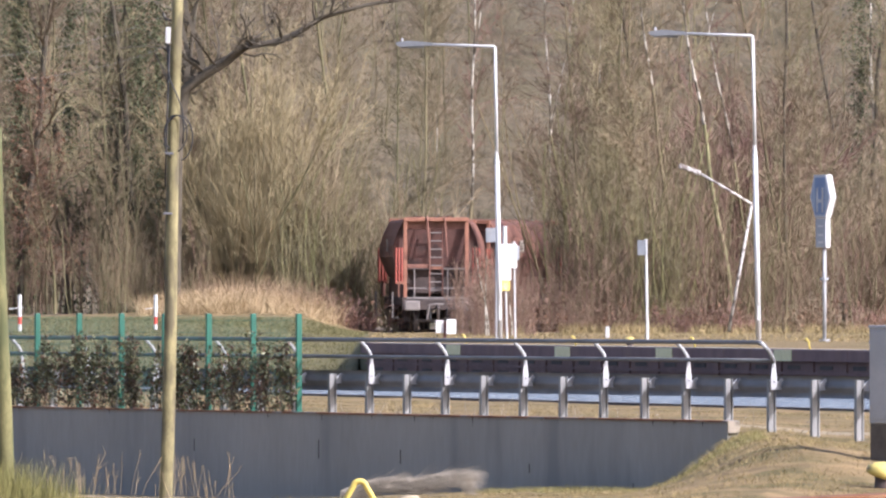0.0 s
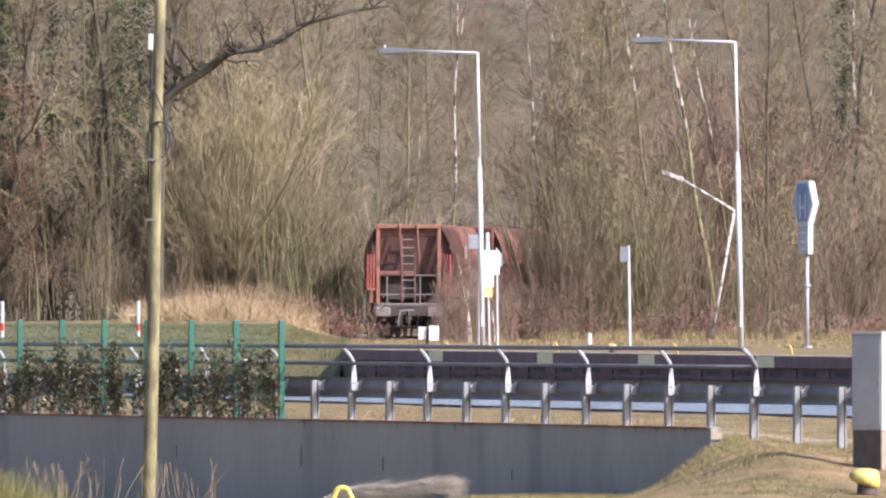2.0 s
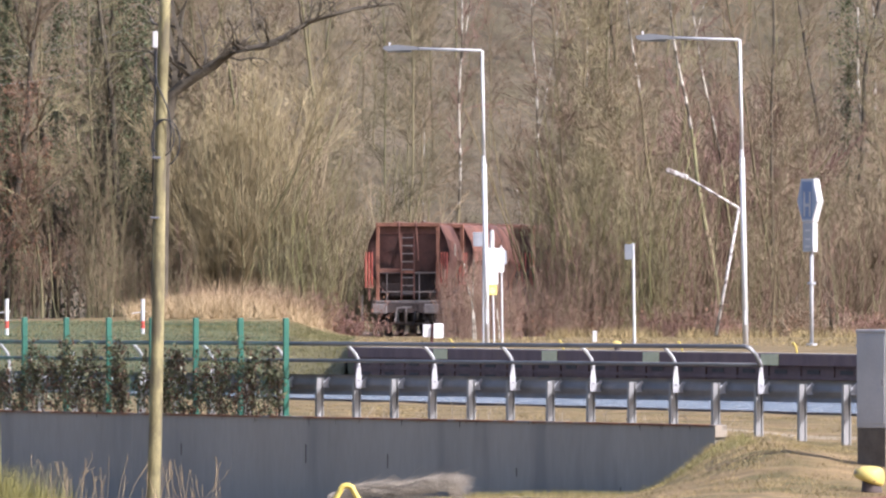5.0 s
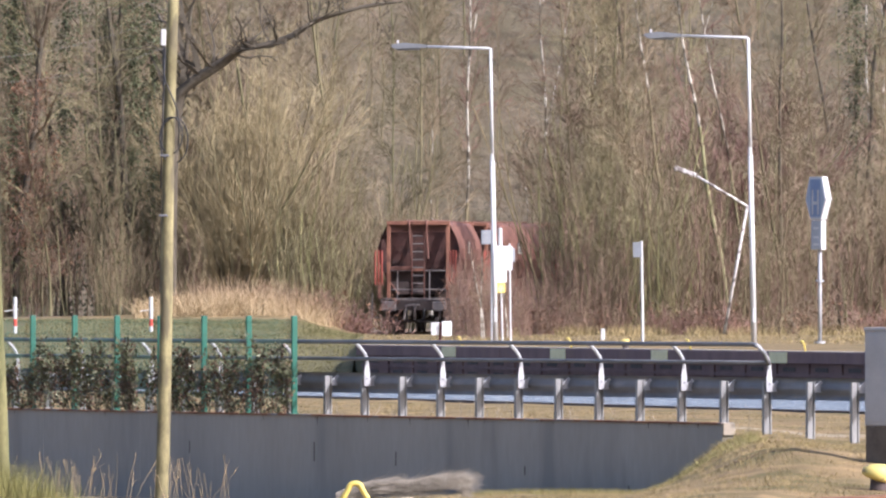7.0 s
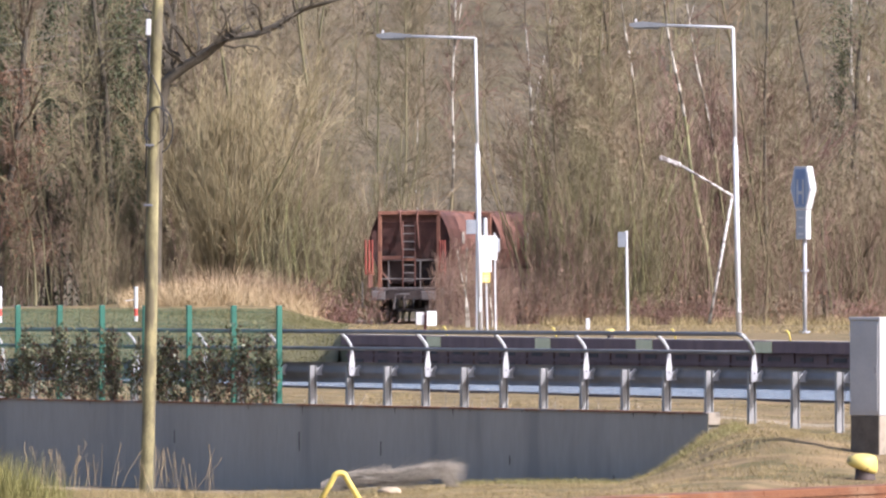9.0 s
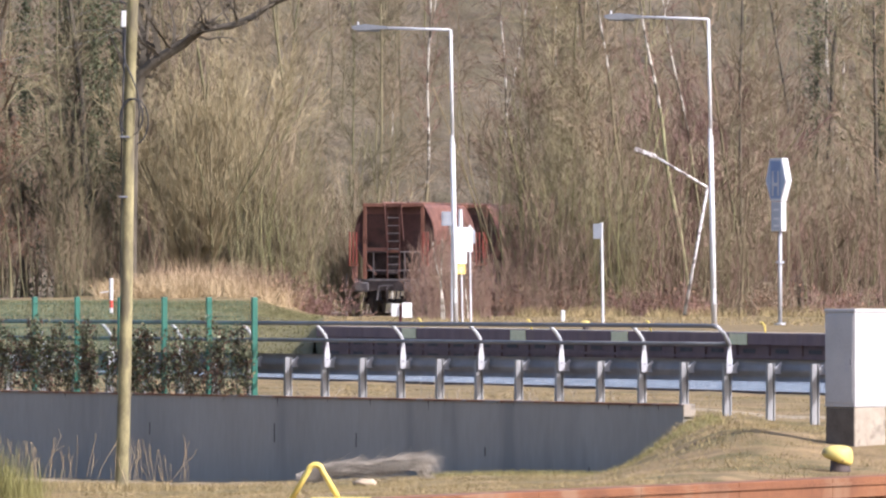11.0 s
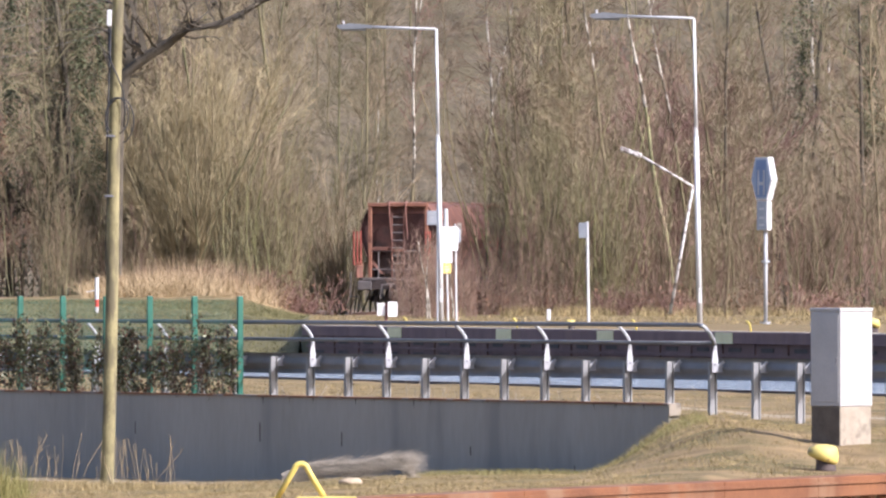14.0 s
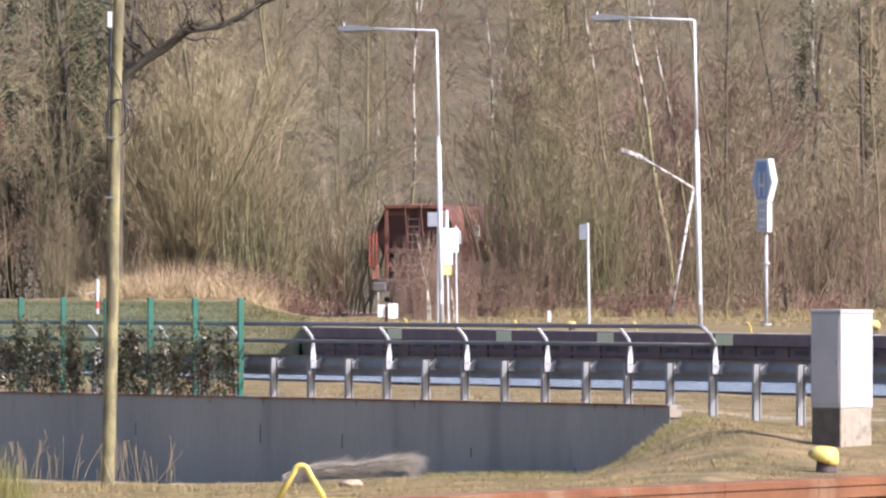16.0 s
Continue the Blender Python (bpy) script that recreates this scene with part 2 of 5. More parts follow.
def box(bm, x0, x1, y0, y1, z0, z1, bevel=0.0, m=None):
    r = bmesh.ops.create_cube(bm, size=1)["verts"]
    t = Matrix.Translation(((x0 + x1) / 2, (y0 + y1) / 2, (z0 + z1) / 2)) @ Matrix.Diagonal((x1 - x0, y1 - y0, z1 - z0, 1))
    bmesh.ops.transform(bm, matrix=(m @ t) if m else t, verts=r)
    if bevel:
        es = list({e for v in r for e in v.link_edges})
        bmesh.ops.bevel(bm, geom=es, offset=bevel, segments=2, affect="EDGES", profile=0.5)
    return bm


def rod(bm, p0, p1, r0, r1=None, sides=10):
    p0, p1 = Vector(p0), Vector(p1)
    d = p1 - p0
    m = Matrix.Translation((p0 + p1) / 2) @ d.to_track_quat("Z", "Y").to_matrix().to_4x4()
    bmesh.ops.create_cone(bm, cap_ends=True, segments=sides, radius1=r0, radius2=r0 if r1 is None else r1, depth=d.length, matrix=m)
    return bm


def pipe(bm, pts, r, sides=8):
    """A round tube along pts, in one piece."""
    pts = [Vector(p) for p in pts]
    rings = []
    for i, p in enumerate(pts):
        d = (pts[min(i + 1, len(pts) - 1)] - pts[max(i - 1, 0)]).normalized()
        a = d.orthogonal().normalized() if i == 0 else (rings[-1][1] - d * rings[-1][1].dot(d)).normalized()
        b = d.cross(a)
        rr = r[i] if isinstance(r, (list, tuple)) else r
        rings.append(([bm.verts.new(p + (a * math.cos(q) + b * math.sin(q)) * rr) for q in [2 * math.pi * k / sides for k in range(sides)]], a))
    for (u, _), (v, _) in zip(rings, rings[1:]):
        for k in range(sides):
            bm.faces.new((u[k], u[(k + 1) % sides], v[(k + 1) % sides], v[k]))
    bm.faces.new(rings[0][0][::-1])
    bm.faces.new(rings[-1][0])
    return bm


def prism(bm, outline, y0, y1):
    """An outline in x and z, drawn out along y."""
    a = [bm.verts.new((x, y0, z)) for x, z in outline]
    b = [bm.verts.new((x, y1, z)) for x, z in outline]
    n = len(a)
    for k in range(n):
        bm.faces.new((a[k], a[(k + 1) % n], b[(k + 1) % n], b[k]))
    bm.faces.new(a[::-1])
    bm.faces.new(b)
    bmesh.ops.recalc_face_normals(bm, faces=bm.faces[:])
    return bm


def fast_mesh(name, verts, faces, material, smooth=False):
    """A mesh from arrays of corners and of faces with equal numbers of corners."""
    verts, faces = np.asarray(verts, np.float32), np.asarray(faces, np.int32)
    me = bpy.data.meshes.new(name)
    k = faces.shape[1]
    me.vertices.add(len(verts))
    me.vertices.foreach_set("co", verts.ravel())
    me.loops.add(faces.size)
    me.loops.foreach_set("vertex_index", faces.ravel())
    me.polygons.add(len(faces))
    me.polygons.foreach_set("loop_start", np.arange(0, faces.size, k, dtype=np.int32))
    me.polygons.foreach_set("use_smooth", np.full(len(faces), smooth))
    me.update(calc_edges=True)
    me.materials.append(material)
    return me


def frames_of(s):
    d = s[:, 3:6] - s[:, :3]
    d /= np.linalg.norm(d, axis=1, keepdims=True) + 1e-9
    h = np.where(np.abs(d[:, :1]) > 0.9, [[0, 1.0, 0]], [[1.0, 0, 0]])
    a = np.cross(d, h)
    a /= np.linalg.norm(a, axis=1, keepdims=True) + 1e-9
    return a, np.cross(d, a)


def stems_mesh(name, segs, material, sides=3):
    """Tapered rods, one for each row of two ends and two radii; a rod that goes on from the last one shares its ring."""
    s = np.array([(*p, *q, a, b) for p, q, a, b in segs], np.float64)
    a, b = frames_of(s)
    v = np.empty((len(s), 2, sides, 3))
    for k in range(sides):
        w = a * math.cos(2 * math.pi * k / sides) + b * math.sin(2 * math.pi * k / sides)
        v[:, 0, k], v[:, 1, k] = s[:, :3] + w * s[:, 6:7], s[:, 3:6] + w * s[:, 7:8]
    joined = np.zeros(len(s), bool)
    joined[1:] = np.abs(s[1:, :3] - s[:-1, 3:6]).max(1) < 1e-6
    start = np.arange(len(s)) * 2 * sides
    low = np.where(joined, np.roll(start, 1) + sides, start)[:, None]
    high = (start + sides)[:, None]
    f = np.concatenate([np.concatenate([low + k, low + (k + 1) % sides, high + (k + 1) % sides, high + k], 1) for k in range(sides)])
    used = np.zeros(len(s) * 2 * sides, bool)
    used[f.ravel()] = True
    index = np.cumsum(used) - 1
    return fast_mesh(name, v.reshape(-1, 3)[used], index[f], material, smooth=True)


def twigs_mesh(name, limbs, twigs, tips, material, rng):
    """A crown: three-sided limbs, flat-sided twigs, and one sharp spike for each twig's tip."""
    tris, verts, base = [], [], 0

    def take(s):
        return np.array([(*p, *q, a, b) for p, q, a, b in s], np.float64).reshape(-1, 8)
    s = take(limbs)
    if len(s):
        a, b = frames_of(s)
        v = np.empty((len(s), 6, 3))
        for k in range(3):
            w = a * math.cos(2.0944 * k) + b * math.sin(2.0944 * k)
            v[:, k], v[:, 3 + k] = s[:, :3] + w * s[:, 6:7], s[:, 3:6] + w * s[:, 7:8]
        i = np.arange(len(s))[:, None] * 6
        for k in range(3):
            n = (k + 1) % 3
            tris += [i + [[k, n, 3 + n]], i + [[k, 3 + n, 3 + k]]]
        verts.append(v.reshape(-1, 3))
        base += len(s) * 6
    for part_, sharp in ((twigs, False), (tips, True)):
        s = take(part_)
        if not len(s):
            continue
        a, b = frames_of(s)
        q = rng.uniform(0, 2 * math.pi, (len(s), 1))
        w = a * np.cos(q) + b * np.sin(q)
        k = 3 if sharp else 4
        v = np.empty((len(s), k, 3))
        v[:, 0], v[:, 1] = s[:, :3] - w * s[:, 6:7], s[:, :3] + w * s[:, 6:7]
        i = base + np.arange(len(s))[:, None] * k
        if sharp:
            v[:, 2] = s[:, 3:6]
            tris.append(i + [[0, 1, 2]])
        else:
            v[:, 2], v[:, 3] = s[:, 3:6] + w * s[:, 7:8], s[:, 3:6] - w * s[:, 7:8]
            tris += [i + [[0, 1, 2]], i + [[0, 2, 3]]]
        verts.append(v.reshape(-1, 3))
        base += len(s) * k
    return fast_mesh(name, np.concatenate(verts), np.concatenate(tris), material)


def cards_mesh(name, centres, size, material, rng, upright=0.0):
    """Small leaves: bent four-cornered blades with every turn."""
    c = np.asarray(centres)
    n = len(c)
    a = rng.normal(size=(n, 3))
    a[:, 2] += upright
    a /= np.linalg.norm(a, axis=1, keepdims=True)
    b = np.cross(a, rng.normal(size=(n, 3)))
    b /= np.linalg.norm(b, axis=1, keepdims=True)
    s = size * rng.uniform(0.6, 1.4, (n, 1))
    nrm = np.cross(a, b) * s * 0.25
    v = np.stack([c - a * s, c + b * s * 0.6 + nrm, c + a * s, c - b * s * 0.6 + nrm], 1)
    return fast_mesh(name, v.reshape(-1, 3), np.arange(4 * n).reshape(n, 4), material)


def blades_mesh(name, roots, height, width, material, rng, lean=0.35):
    """Grass: one tapering three-cornered blade from each root."""
    r = np.asarray(roots)
    n = len(r)
    h = height * rng.uniform(0.45, 1.3, (n, 1))
    q = rng.uniform(0, 2 * math.pi, n)
    side = np.stack([np.cos(q), np.sin(q), np.zeros(n)], 1) * width / 2
    tip = r + np.concatenate([rng.normal(0, lean, (n, 2)) * h, h], 1)
    v = np.stack([r - side, r + side, tip], 1)
    return fast_mesh(name, v.reshape(-1, 3), np.arange(3 * n).reshape(n, 3), material)


# ---------------------------------------------------------------- plan lines
RAIL_P, RAIL_E = Vector((4.848, 158.0, 0)), Vector((0.45, -0.893, 0))     # guardrail: a point and its direction
SIDE = Vector((-0.893, -0.45, 0))                                        # from the guardrail towards the sunken yard


def along(k, off=0.0, z=0.0):
    """A point k metres up the guardrail (away from the camera), off metres out to the yard's side."""
    p = RAIL_P - RAIL_E * k + SIDE * off
    return Vector((p.x, p.y, z))


TRACK_R, TRACK_X, TRACK_Y = 90.5, -0.694, 396.8
SPEED, BRAKE, START = 2.08, 0.033, -5.31             # the train slows a little on its way


def quay_y(x):
    return 122.0 + 2.33 * min(max(x, -20), 6.8)


def wall_y(x):
    return 157.8 - 1.984 * (min(max(x, -25), 8.0) - 4.4)


def bank_y(x):
    return 212.0 - 3.27 * min(max(x, -11), 9.0)


def far_y(x):
    return 275.0 - 4.17 * min(max(x, -11), 12.0)


def smooth01(v):
    v = min(max(v, 0.0), 1.0)
    return v * v * (3 - 2 * v)


def verge_z(x):
    """The verge under the guardrail falls a little towards its near end."""
    return -0.11 * smooth01((x - 4.7) / 1.3)


def yard_z(x, y):
    """The yard between the quay and the sheet wall: it falls towards the wall's foot, and climbs to the verge beyond the wall's end."""
    t = min(max((y - quay_y(x)) / max(wall_y(x) - quay_y(x), 1), 0), 1)
    low = -0.5 - (0.76 - 0.33 * smooth01((x + 3.5) / 6)) * t
    high = -0.5 + (0.5 + verge_z(x)) * smooth01(t * 1.7)
    k = smooth01((x - 3.05 + 1.5 * (1 - t)) / (1.5 + 2.2 * (1 - t)))
    return low * (1 - k) + high * k + 0.06 * math.exp(-((x - 4.4) / 0.5) ** 2 - ((y - 143) / 2.0) ** 2)


def far_z(x, y):
    """The far bank, the lawn that rises to the wood, the dry-grass mound and the wooded hill behind."""
    z = 0.87
    z += 0.62 * smooth01((y - 320) / 70) * smooth01((-2.5 - x) / 3.0)
    z += 0.4 * math.exp(-((x + 7.4) / 3.0) ** 2 - ((y - 388) / 7.0) ** 2)
    z += 26 * smooth01((y - 492) / 230)
    if 384 < y < 480:                                 # the siding lies in a shallow cutting
        a = math.asin(min(max((y - TRACK_Y) / TRACK_R, -0.25), 0.95))
        z -= 0.5 * smooth01((y - 384) / 3) * smooth01(3.6 - abs(x - TRACK_X - TRACK_R * (1 - math.cos(a))) * math.cos(a))
    return z


# ---------------------------------------------------------------- ground, water, quay
def build_ground():
    xs = np.concatenate([[-2500, -900, -300, -120, -60, -40], np.arange(-30, -12, 2.0), np.arange(-12, 14, 0.4), np.arange(14, 32, 2.0), [40, 60, 120, 300, 900, 2500]])
    verts, mats, nrow = [], [], 0
    for x in xs:
        q, w, b, f = quay_y(x), wall_y(x), bank_y(x), far_y(x)
        has_wall = x < 4.1
        col = [(-2500, 0.2, 0), (-100, 0.2, 0), (14, 0.2, 0), (15, -3.2, 4), (q - 0.12, -3.2, 4), (q - 0.06, -0.55, 1)]
        for i in range(1, 18):
            y = q + (w - 0.3 - q) * i / 17
            z = yard_z(x, y) + 0.05 * noise.noise((x * 0.9, y * 0.5, 0)) + 0.02 * noise.noise((x * 3, y * 1.6, 4))
            col.append((y, z, 3 if (has_wall and i > 14) else 1))
        col.append((w - 0.1, yard_z(x, w), 1))
        col.append((w + 0.25, verge_z(x), 1))
        for i in range(1, 13):
            y = w + 0.25 + (b - w - 0.25) * i / 12
            col.append((y, verge_z(x) * max(1 - i / 8, 0) + 0.03 * noise.noise((x * 0.8, y * 0.25, 2)), 3 if (i == 3 and x > 3.5) else 1))
        col += [(b + 0.15, -2.6, 4), (f - 4.0, -2.6, 4)]
        ramp = smooth01((-1.9 - x) / 0.6)            # left of the steel wall the far bank is a grass slope
        top = far_z(x, f + 2.0 + 48 * ramp)
        col += [(f + 0.9 - 3 * ramp, -0.5 * ramp + (-2.6) * (1 - ramp), 1), (f + 1.25 + 22 * ramp, top - 0.02 - 0.45 * ramp, 0 if ramp > 0.5 else 1), (f + 2.0 + 48 * ramp, top, 0 if ramp > 0.5 else 1)]
        y0 = f + 2.0 + 48 * ramp
        for i in range(1, 9):
            y = y0 + (372 - y0) * i / 8
            col.append((y, far_z(x, y) + 0.05 * noise.noise((x * 0.5, y * 0.1, 1)), 0 if x < -2.4 else 1))
        for y in (376, 380, 383, 386, 389, 392, 396, 400, 405, 412, 420, 430, 440, 455, 470, 485, 500, 520, 545, 570, 600, 640, 690, 730, 3000):
            col.append((y, far_z(x, y) + (0.06 * noise.noise((x * 0.6, y * 0.3, 7)) if y < 700 else 0), 1 if y < 390 else (2 if y < 490 else 5)))
        nrow = len(col)
        verts += [(x, y, z) for y, z, _ in col]
        mats.append([k for _, _, k in col])
    faces, slots = [], []
    for i in range(len(xs) - 1):
        for j in range(nrow - 1):
            a = i * nrow + j
            faces.append((a, a + nrow, a + nrow + 1, a + 1))
            slots.append(mats[i][j + 1])
    me = fast_mesh("ground", verts, faces, M_LAWN)
    for m in (M_DRY, M_LITTER, M_PATH, M_BED, M_HILL):
        me.materials.append(m)
    me.polygons.foreach_set("material_index", slots)
    tagged(new("ground", me), "winter ground of grass, dry verge and leaf litter", "ground", kind="structure")


def build_water():
    bm = bmesh.new()
    a = [(x, bank_y(x) - 0.5) for x in (-300, -11, -4, 2, 9, 300)]
    b = [(x, far_y(x) + 1.0) for x in (-300, -11, -4, 2, 9, 300)]
    lo = [bm.verts.new((x, y, -0.13)) for x, y in a]
    hi = [bm.verts.new((x, y, -0.13)) for x, y in b]
    for k in range(5):
        bm.faces.new((lo[k], lo[k + 1], hi[k + 1], hi[k]))
    tagged(part("water_canal", bm, M_WATER), "rippled canal water reflecting the sky", "water", kind="structure")
    bm = bmesh.new()
    pts = [(x, quay_y(x) - 0.1) for x in (-300, -20, 6.8, 300)]
    lo = [bm.verts.new((x, 14.5, -2.4)) for x, _ in pts]
    hi = [bm.verts.new((x, y, -2.4)) for x, y in pts]
    for k in range(3):
        bm.faces.new((lo[k], lo[k + 1], hi[k + 1], hi[k]))
    tagged(part("water_basin", bm, M_WATER), "still lock basin water below the quay", "water", kind="structure")


def build_quay():
    """Rusty steel edge of the near quay: sheet front, cap beam and seam."""
    p0, p1 = Vector((-20, quay_y(-20), 0)), Vector((6.8, quay_y(6.8), 0))
    d = (p1 - p0)
    m = Matrix.Translation(p0) @ d.to_track_quat("X", "Z").to_matrix().to_4x4()
    q = tagged(thing("quay_edge", m, "rusty orange steel quay edge with a capping beam", "quay"), kind="structure")
    L = d.length
    bm = bmesh.new()
    n = int(L / 0.6)
    out = []
    for i in range(n):
        x = i * 0.6
        out += [(x, 0.0), (x + 0.2, 0.0), (x + 0.3, 0.16), (x + 0.5, 0.16)]
    lo = [bm.verts.new((x, y - 0.12, -3.2)) for x, y in out]
    hi = [bm.verts.new((x, y - 0.12, -0.76)) for x, y in out]
    for k in range(len(out) - 1):
        bm.faces.new((lo[k], lo[k + 1], hi[k + 1], hi[k]))
    part("sheet_piles", bm, M_RUST, q)
    k, x = 0, 0.0
    while x < L:
        w = min(3.2, L - x)
        part("cap_beam", box(bmesh.new(), x + 0.004, x + w - 0.004, -0.2, 0.25, -0.76, -0.5, 0.015), M_RUST, q)
        x += w
    part("cap_lip", box(bmesh.new(), 0, L, -0.225, -0.2, -0.6, -0.56), M_RUST, q)


def build_canal_edge():
    """Low dark steel edging of the near canal bank, in lengths."""
    p0, p1 = Vector((-11, bank_y(-11), 0)), Vector((9, bank_y(9), 0))
    d = p1 - p0
    e = tagged(thing("canal_edge", Matrix.Translation(p0) @ d.to_track_quat("X", "Z").to_matrix().to_4x4(), "low dark steel edging along the canal bank", "edging"), kind="structure")
    x = 0.0
    while x < d.length:
        part("length", box(bmesh.new(), x + 0.01, min(x + 4.0, d.length) - 0.01, -0.05, 0.2, -0.5, 0.045, 0.01), M_WAGD, e)
        x += 4.0


G = Matrix((( -RAIL_E.x, SIDE.x, 0, RAIL_P.x), (-RAIL_E.y, SIDE.y, 0, RAIL_P.y), (0, 0, 1, 0), (0, 0, 0, 1)))


def build_sheet_wall():
    w = tagged(thing("wall_yard", G, "grey retaining wall with a rusty top edge and dark runs", "wall"), kind="structure")
    part("panel", box(bmesh.new(), 0.24, 34, 0.45, 0.62, -2.2, 0.14), M_CONC, w)
    # added pale block: sunlight on the wall end's top, given as colour
    part("sunlit_end_block", box(bmesh.new(), 0.19, 0.239, 0.44, 0.64, -0.02, 0.165, 0.008), M_PLINTH, w, "pale block put in for the sunlit top of the wall's end")
    rng = random.Random(4)
    x = 0.24
    while x < 34:
        part("cap", box(bmesh.new(), x + 0.003, min(x + 2.4, 34), 0.43, 0.65, 0.14, 0.17, 0.006), M_CAPRUST, w, "thin rusty capping strip")
        x += 2.4
    x = 1.4
    while x < 33:                                     # upright joints between the sheets
        part("joint", box(bmesh.new(), x, x + 0.006, 0.618, 0.6215, -2.2, 0.14), M_CONC, w)
        x += 1.9
    for x, z, h in ((13.9, -0.42, 0.3), (11.0, -0.5, 0.22), (6.6, -0.62, 0.14), (3.2, -0.9, 0.2), (9.0, -0.85, 0.1), (18.5, -0.4, 0.2)):
        part("drain_slot", box(bmesh.new(), x, x + 0.035, 0.6, 0.6225, z - h / 2, z + h / 2), M_STAIN, w)
    for i in range(40):                               # rust runs under the cap
        x, h = rng.uniform(0.4, 33), rng.uniform(0.02, 0.13) * rng.uniform(0.5, 1.6)
        bm = bmesh.new()
        v = [bm.verts.new(p) for p in ((x, 0.624, 0.139), (x + rng.uniform(0.015, 0.05), 0.624, 0.139), (x + 0.012, 0.624, 0.139 - h))]
        bm.faces.new(v)
        part("rust_run", bm, M_STAIN, w)


def build_guardrail():
    g = thing("guardrail", G, "galvanised steel guardrail with two handrail tubes on curved brackets", "guardrail")
    prof = [(-0.16, 0.505), (-0.185, 0.52), (-0.195, 0.56), (-0.19, 0.6), (-0.155, 0.645), (-0.155, 0.69), (-0.19, 0.735), (-0.195, 0.775), (-0.185, 0.815), (-0.16, 0.83)]
    x = -9.0
    while x < 36:                                     # beams overlap at each joint
        bm = bmesh.new()
        a = [bm.verts.new((x, y + 0.002 * (x % 2), z)) for y, z in prof]
        b = [bm.verts.new((x + 4.05, y, z)) for y, z in prof]
        a2 = [bm.verts.new((x, y - 0.004, z)) for y, z in prof]
        b2 = [bm.verts.new((x + 4.05, y - 0.004, z)) for y, z in prof]
        for k in range(len(prof) - 1):
            bm.faces.new((a[k], a[k + 1], b[k + 1], b[k]))
            bm.faces.new((a2[k], b2[k], b2[k + 1], a2[k + 1]))
        part("beam", bm, M_GALVD, g, "weathered corrugated beam", smooth=True)
        x += 4.0
    bm = bmesh.new()
    prof = [(0.07, 0.06), (0.0, 0.06), (0.0, -0.022), (0.034, -0.022), (0.034, -0.044), (0.0, -0.044), (0.0, -0.062), (0.07, -0.062)]
    inner = [(0.07, 0.054), (0.006, 0.054), (0.006, -0.016), (0.04, -0.016), (0.04, -0.05), (0.006, -0.05), (0.006, -0.056), (0.07, -0.056)]
    rims = [[bm.verts.new((x, y, z)) for x, y in pr] for z in (-0.3, 0.775) for pr in (prof, inner)]
    for k in range(7):                                # a folded channel: web, groove and two flanges
        for a, b, flip in ((rims[0], rims[2], False), (rims[1], rims[3], True), (rims[0], rims[1], True), (rims[2], rims[3], False)):
            q = (a[k], a[k + 1], b[k + 1], b[k])
            bm.faces.new(q[::-1] if flip else q)
    for k in (0, 7):
        bm.faces.new((rims[0][k], rims[2][k], rims[3][k], rims[1][k]))
    bmesh.ops.recalc_face_normals(bm, faces=bm.faces[:])
    first = part("post", bm, M_POST, g)
    bm = bmesh.new()                                  # bracket that holds the beam off the post
    prism(bm, [(0.0, 0.0), (0.008, 0.0), (0.008, 0.05), (0.0, 0.05)], 0.0, 0.135)
    bmesh.ops.transform(bm, matrix=Matrix.Translation((0, -0.055, 0.715)) @ Matrix.Rotation(radians(142), 4, "X"), verts=bm.verts[:])
    box(bm, 0.008, 0.09, -0.19, -0.062, 0.62, 0.72)
    tops = part("spacer_bracket", bm, M_BRK, first, "pale zinc spacer bracket")
    bm = bmesh.new()                                  # foot plate, spear plate and bent tube of a bracket
    box(bm, -0.05, -0.038, -0.05, 0.05, 0.62, 0.8, 0.004)
    v = [bm.verts.new(p) for p in ((-0.05, -0.05, 0.8), (-0.05, 0.05, 0.8), (-0.05, 0.022, 1.02), (-0.05, -0.022, 1.02))]
    u = [bm.verts.new((p.co.x + 0.012, p.co.y, p.co.z)) for p in v]
    bm.faces.new(v), bm.faces.new(u[::-1])
    for k in range(4):
        bm.faces.new((v[k], u[k], u[(k + 1) % 4], v[(k + 1) % 4]))
    pipe(bm, [(-0.04, 0.0, 0.96), (-0.04, 0.0, 1.04), (-0.04, 0.03, 1.12), (-0.04, 0.09, 1.2), (-0.04, 0.16, 1.27), (-0.04, 0.22, 1.32)], 0.028, 8)
    brk = part("bracket", bm, M_BRK, g, "pale curved bracket", smooth=False)
    bolt = part("bolt", rod(bmesh.new(), (-0.062, 0.0, 0.74), (-0.05, 0.0, 0.74), 0.014, sides=8), M_GALV, brk)
    for j in range(-6, 26):
        if j:
            o = new("post", first.data)
            o.parent = g
            o.matrix_basis = Matrix.Translation((j * 1.333, 0, 0))
            tagged(new("spacer_bracket", tops.data), "pale zinc spacer bracket").parent = o
        if j > 0 and j % 2 == 0:
            o = tagged(new("bracket", brk.data), "pale curved bracket")
            o.parent = g
            o.matrix_basis = Matrix.Translation((j * 1.333, 0, 0))
            new("bolt", bolt.data).parent = o
    part("handrail", pipe(bmesh.new(), [(-0.04, 0.03, 1.05), (6, 0.03, 1.05), (34.7, 0.03, 1.05)], 0.03, 10), M_GALVD, g, smooth=True)
    part("handrail", pipe(bmesh.new(), [(-0.04, 0.0, 1.02), (-0.04, 0.08, 1.19), (-0.03, 0.17, 1.29), (0.05, 0.22, 1.32), (0.5, 0.22, 1.32), (34.7, 0.22, 1.32)], 0.034, 10), M_GALVD, g, smooth=True)


